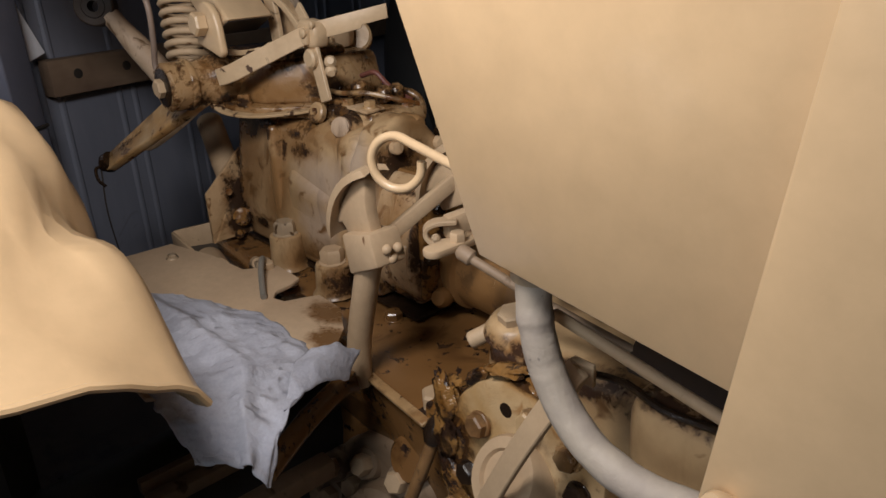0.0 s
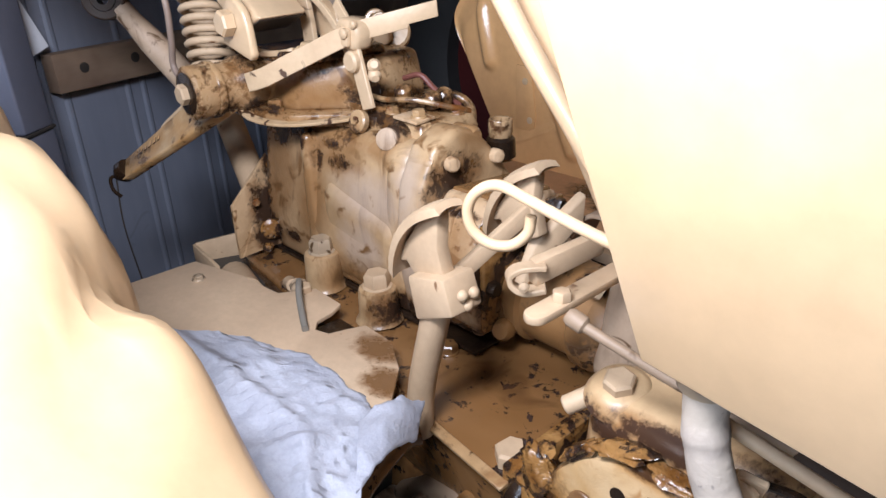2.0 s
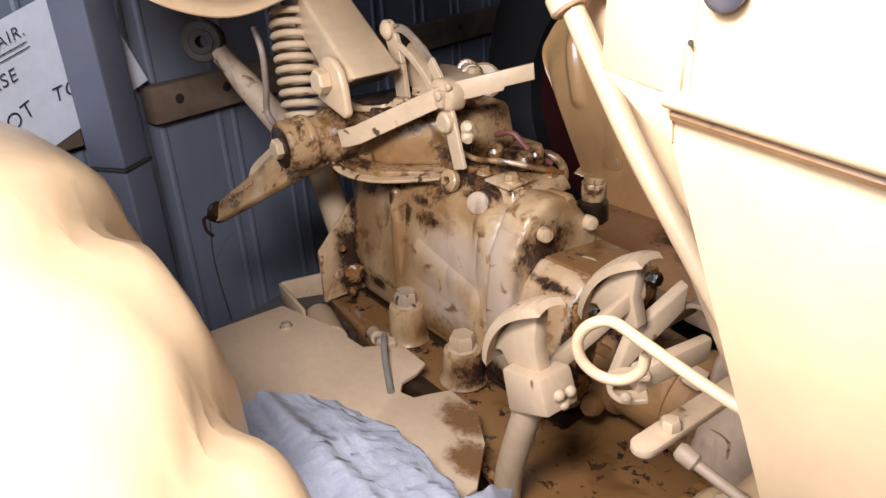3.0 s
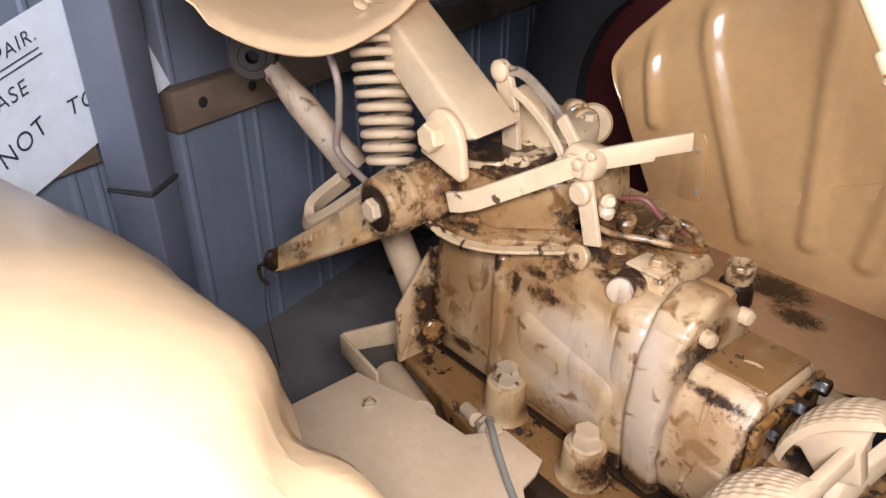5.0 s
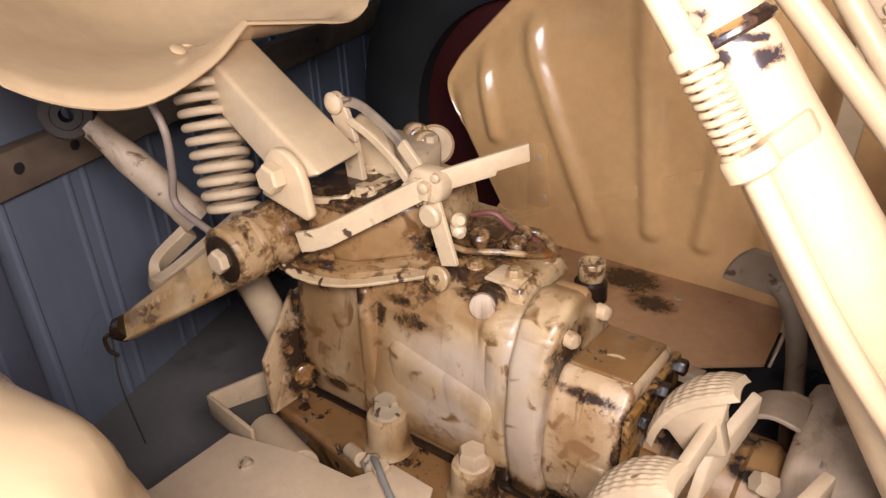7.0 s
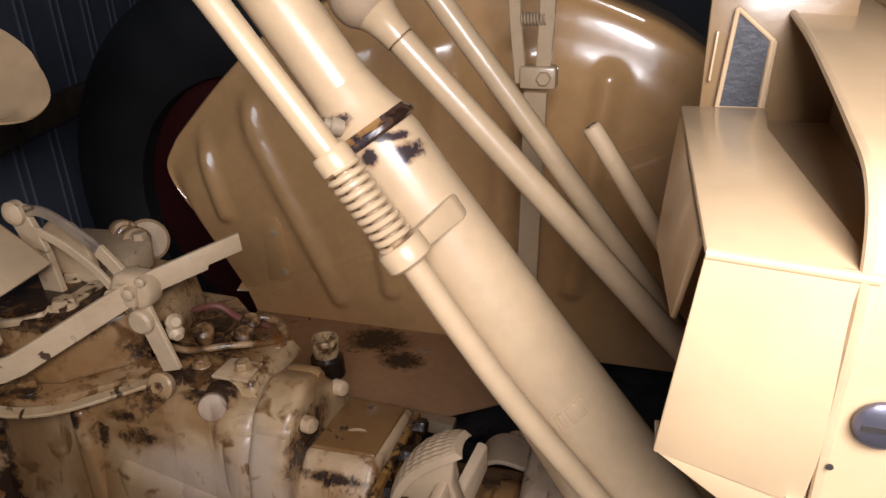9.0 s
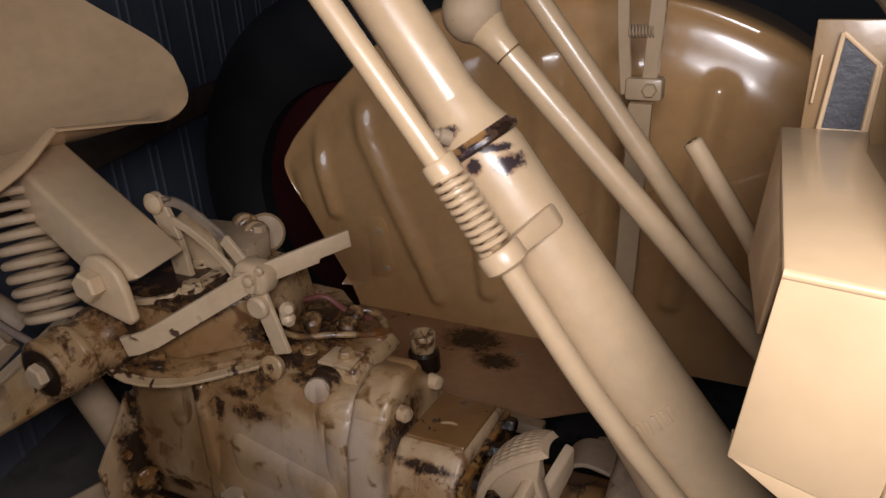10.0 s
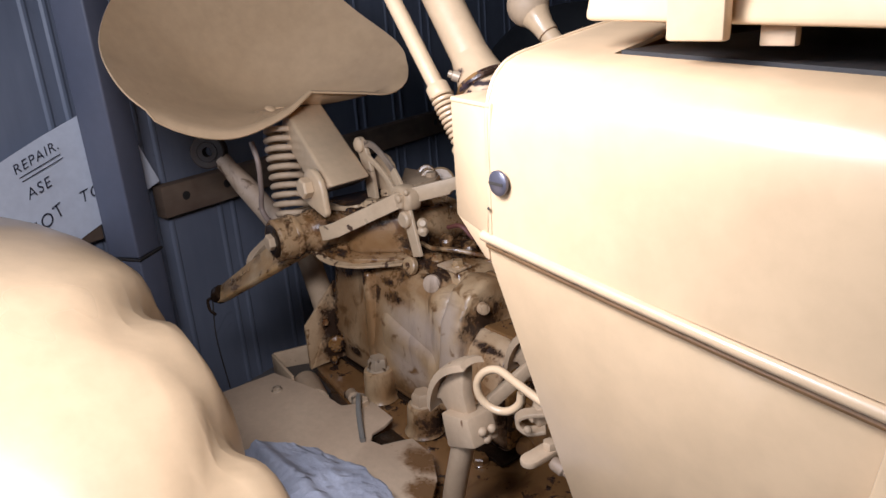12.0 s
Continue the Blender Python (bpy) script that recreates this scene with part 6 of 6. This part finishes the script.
    # cavity under the hood: shade put into a near-black brown
    part("upper_flank", hexa([(0.575, -0.245, 0.755), (1.5, -0.255, 0.745), (1.5, 0.1, 0.745), (0.575, 0.1, 0.755)], [(0.575, -0.215, 0.79), (1.5, -0.225, 0.78), (1.5, 0.1, 0.78), (0.575, 0.1, 0.79)], 0.008, 2), M_EYE, e, "recess above the flank, its shade put in dark brown")
    part("oily_joint", tube([(0.56 + 0.03 * i, -0.258 + 0.003 * (i % 2), 0.753 + 0.003 * math.sin(i * 1.9)) for i in range(30)], 0.003, 8, 3), M_BLACKOIL_AND_SHADE, e, "black oily joint line")
    def wrinkle(t):
        return 0.0119 + 0.00025 * math.sin(t * 61) * math.sin(t * 17 + 1) + 0.0005 * noise.noise(V(t * 24, 2, 5)) + 0.0002 * noise.noise(V(t * 90, 4, 5))
    h = part("hose", tube([(0.558, -0.308, 0.90), (0.556, -0.315, 0.842), (0.560, -0.316, 0.812), (0.570, -0.316, 0.784), (0.588, -0.316, 0.758), (0.612, -0.316, 0.741), (0.644, -0.316, 0.735), (0.68, -0.314, 0.738), (0.74, -0.31, 0.742), (0.85, -0.30, 0.74)], 0.0119, 22, 14, wrinkle), M_HOSE, tractor, "dirty white wrapped hose")
    part("hose_clip", lathe((0.554, -0.3135, 0.846), (0.02, 0.0, 1), [(0, 0.0148), (0.006, 0.0148)], 20), M_BARE, h)
    part("control_rod", rod((0.552, -0.29, 0.811), (0.98, -0.29, 0.732), 0.0042), M_DUSTY, tractor, "thin cream control rod")
    part("short_strut", strap([(0.575, -0.285, 0.78), (0.567, -0.272, 0.755)], (0.008, 0, 0.002), 0.005, 1), M_DUSTY, tractor)
    part("flat_bar", strap([(0.572, -0.285, 0.775), (0.530, -0.298, 0.690), (0.485, -0.303, 0.590), (0.440, -0.305, 0.49)], (0.0085, -0.002, -0.003), 0.006), M_DUSTY, tractor, "flat dusty cream bar")
    r = part("brake_rod", tube([(0.356, -0.232, 0.575), (0.348, -0.243, 0.535), (0.328, -0.252, 0.475), (0.302, -0.260, 0.405), (0.28, -0.265, 0.34)], 0.0072, 10), M_RUST_AND_SHADE, tractor, "rusty oily brake rod")
    part("rod_end", lathe((0.358, -0.224, 0.590), (-0.1, -0.5, -0.8), [(0, 0.010), (0.008, 0.013), (0.022, 0.012), (0.030, 0.007)], 14), M_BLACKOIL_AND_SHADE, r)
    part("oil_crust", tube([(0.352, -0.215, 0.585), (0.372, -0.222, 0.60), (0.388, -0.235, 0.63), (0.392, -0.24, 0.66)], 0.012, 10, 5, lambda t: 0.010 + 0.004 * math.sin(t * 19)), M_CRUST, tractor, "caked rusty oil between the castings")
    part("case_ear", lathe((0.275, -0.19, 0.475), (0.2, -0.9, 0.3), [(0, 0.030), (0.02, 0.030), (0.024, 0.026)], 22), M_OILY, tractor, "oily case ear")
    # axle flange with its bolts in proud bosses
    d, u, v = basis((0.22, -0.9, 0.38))
    f = part("axle_flange", prism([(0.10, 0.36), (0.12, 0.415), (0.17, 0.455), (0.23, 0.478), (0.29, 0.475), (0.315, 0.44), (0.31, 0.36), (0.26, 0.28), (0.12, 0.28)], "y", -0.205, -0.16, 0.012, 3), M_DIRT, tractor, "dusty axle cover flange")
    part("flange_neck", lathe(V(0.232, -0.20, 0.355), d, [(-0.02, 0.070), (0.012, 0.066), (0.022, 0.056), (0.050, 0.050), (0.052, 0.034), (0.02, 0.030)], 36), M_DIRT, f)
    for i, p in enumerate(((0.194, -0.223, 0.432), (0.268, -0.223, 0.450), (0.164, -0.222, 0.377), (0.300, -0.215, 0.375), (0.127, -0.232, 0.392), (0.115, -0.232, 0.335))):
        part("boss", lathe(V(*p) - d * 0.040, d, [(0, 0.026), (0.028, 0.022), (0.032, 0.020)], 20), M_DIRT, f)
        part("bolt", bolt(V(*p) - d * 0.009, d, 0.025, 0.018, 0.0, i * 0.7), M_DUSTY, f)
    q = part("side_plate", hexa([(-0.02, -0.19, 0.20), (0.085, -0.19, 0.20), (0.10, -0.19, 0.36), (0.06, -0.19, 0.40), (-0.02, -0.19, 0.36)], [(-0.02, -0.175, 0.20), (0.085, -0.175, 0.20), (0.10, -0.175, 0.36), (0.06, -0.175, 0.40), (-0.02, -0.175, 0.36)], 0.003), M_DUSTY, tractor, "dusty bolted side plate")
    for x, z in ((0.053, 0.317), (0.024, 0.262), (0.06, 0.23)):
        part("bolt", bolt((x, -0.190, z), (0.1, -0.95, 0.3), 0.024, 0.016, 0.0, x * 20), M_DUSTY, q)
    part("case_neck", hexa([(0.02, -0.20, 0.30), (0.16, -0.20, 0.30), (0.16, -0.05, 0.30), (0.02, -0.05, 0.30)], [(0.04, -0.17, 0.46), (0.18, -0.19, 0.46), (0.18, -0.05, 0.46), (0.04, -0.05, 0.46)], 0.02, 3), M_OILY, tractor, "oily axle neck")
    # foot irons running out under the fender
    i1 = part("foot_iron", block(0.131, 0.143, -0.47, -0.31, 0.505, 0.522, 0.002), M_DIRT, tractor, "dusty cream angle iron step rail")
    part("iron_flange", block(0.146, 0.166, -0.47, -0.31, 0.494, 0.510, 0.002), M_DIRT, i1)
    i2 = part("step_rail", block(0.185, 0.212, -0.47, -0.27, 0.452, 0.478, 0.004), M_DIRT, tractor, "dusty cream step rail")
    part("rail_end", block(0.180, 0.217, -0.49, -0.47, 0.447, 0.483, 0.003), M_DIRT, i2)
    s = part("step_block", hexa([(0.19, -0.44, 0.36), (0.34, -0.44, 0.36), (0.30, -0.28, 0.36), (0.18, -0.28, 0.36)], [(0.20, -0.43, 0.405), (0.33, -0.43, 0.405), (0.29, -0.285, 0.42), (0.19, -0.285, 0.42)], 0.004), M_DIRT, tractor, "dirty step block")
    part("step_lip", block(0.285, 0.318, -0.40, -0.30, 0.352, 0.372, 0.003), M_DUSTY, s)
    part("rag_bar", tube([(0.25, -0.375, 0.545), (0.225, -0.31, 0.560), (0.215, -0.255, 0.575), (0.222, -0.235, 0.578)], 0.013, 12), M_OILY, tractor, "oily cross bar")
    part("leg_iron", hexa([(0.16, -0.52, 0.30), (0.21, -0.52, 0.30), (0.21, -0.51, 0.30), (0.16, -0.51, 0.30)], [(0.12, -0.50, 0.50), (0.165, -0.50, 0.50), (0.165, -0.49, 0.50), (0.12, -0.49, 0.50)], 0.002), M_DUSTY, tractor, "dusty cream leg iron")
    part("axle_tube", lathe((0.02, -0.12, 0.40), (0, -1, 0), [(0, 0.085), (0.30, 0.070), (0.5, 0.070)], 28), M_DARK, tractor, "dark greasy axle tube")
    # unseen tyre, sized to fill the fender's shaded underside with black
    part("fender_fill_tyre", lathe((-0.30, -0.54, 0.575), (0, -1, 0), [(0, 0.10), (0.0, 0.30), (0.035, 0.352), (0.36, 0.352), (0.40, 0.30), (0.40, 0.1)], 56), M_RUBBER, tractor, "black rubber tyre")


column(), levers(), hood(), pedals(), plates(), links(), lower_works()


def cloth_sheet(rows, thick=0.0018):
    """Two layers joined round the rim."""
    bm = bmesh.new()
    n, k = len(rows), len(rows[0])
    a = [[bm.verts.new(p) for p in row] for row in rows]
    b = [[bm.verts.new(p - V(0, 0, thick)) for p in row] for row in rows]
    for i in range(n - 1):
        for j in range(k - 1):
            bm.faces.new((a[i][j], a[i][j + 1], a[i + 1][j + 1], a[i + 1][j]))
            bm.faces.new((b[i][j], b[i + 1][j], b[i + 1][j + 1], b[i][j + 1]))
    rim = [(i, 0) for i in range(n)] + [(n - 1, j) for j in range(1, k)] + [(i, k - 1) for i in range(n - 2, -1, -1)] + [(0, j) for j in range(k - 2, 0, -1)]
    for (i, j), (p, q) in zip(rim, rim[1:] + rim[:1]):
        bm.faces.new((a[i][j], a[p][q], b[p][q], b[i][j]))
    return bm


def rag():
    """A crumpled cloth thrown over the mounting plate, one corner turned out as a flap."""
    cloth = thing("rag", "crumpled grey-blue shop rag draped over the mounting plate", "rag")
    near = curve_points([(-0.06, -0.40, 0.632), (0.08, -0.435, 0.640), (0.20, -0.455, 0.648), (0.307, -0.462, 0.642)], 20)
    far = curve_points([(0.0, -0.300, 0.622), (0.108, -0.285, 0.634), (0.185, -0.288, 0.636), (0.246, -0.303, 0.640), (0.318, -0.372, 0.648), (0.352, -0.418, 0.628)], 12)

    def crease(p, f, seed):
        return 1 - 2.4 * abs(noise.noise(V(p.x * f, p.y * f, seed)))
    rows = []
    for i in range(91):
        u = i / 90
        a, b = near[int(u * (len(near) - 1))], far[int(u * (len(far) - 1))]
        row = []
        for j in range(61):
            v = j / 60
            p = a.lerp(b, v)
            hump = 0.012 * math.sin(v * math.pi) + 0.010 * bell(v - 0.5 * u, 0.25, 0.09)
            wave = 0.006 * crease(p, 11, 1.5) + 0.0035 * crease(p, 24, 5.0) + 0.0018 * crease(p, 55, 9.0) + 0.0008 * noise.noise(p * 160)
            fall = -0.014 * max(0, u - 0.86) / 0.14 * (0.2 + 0.8 * v)
            fray = 0.006 * noise.noise(V(u * 14, v * 14, 7)) * (1.0 if i in (0, 90) or j in (0, 60) else 0.3)
            row.append(p + V(fray + 0.010 * noise.noise(V(v * 4, 3, u * 2)), fray, hump + wave + fall))
        rows.append(row)
    part("cloth", cloth_sheet(rows), M_RAG, cloth, "", 80)
    flap = []
    for i in range(31):
        u = i / 30
        row = []
        for j in range(25):
            v = j / 24
            base = V(0.240, -0.318, 0.652).lerp(V(0.316, -0.378, 0.655), v)
            tip = V(0.236, -0.236, 0.626).lerp(V(0.270, -0.276, 0.620), v)
            p = base.lerp(tip, u) + V(0, 0, 0.012 * math.sin(u * math.pi) + 0.006 * math.sin(v * 3.1)) + V(0.004, -0.004, 0) * noise.noise(V(u * 7, v * 7, 3)) * (1 if j in (0, 24) or i == 30 else 0)
            row.append(p + V(0, 0, 0.003 * crease(p, 26, 2.0) + 0.0008 * noise.noise(p * 160)))
        flap.append(row)
    part("flap", cloth_sheet(flap), M_RAG, cloth, "torn turned-out flap", 80)


rag()
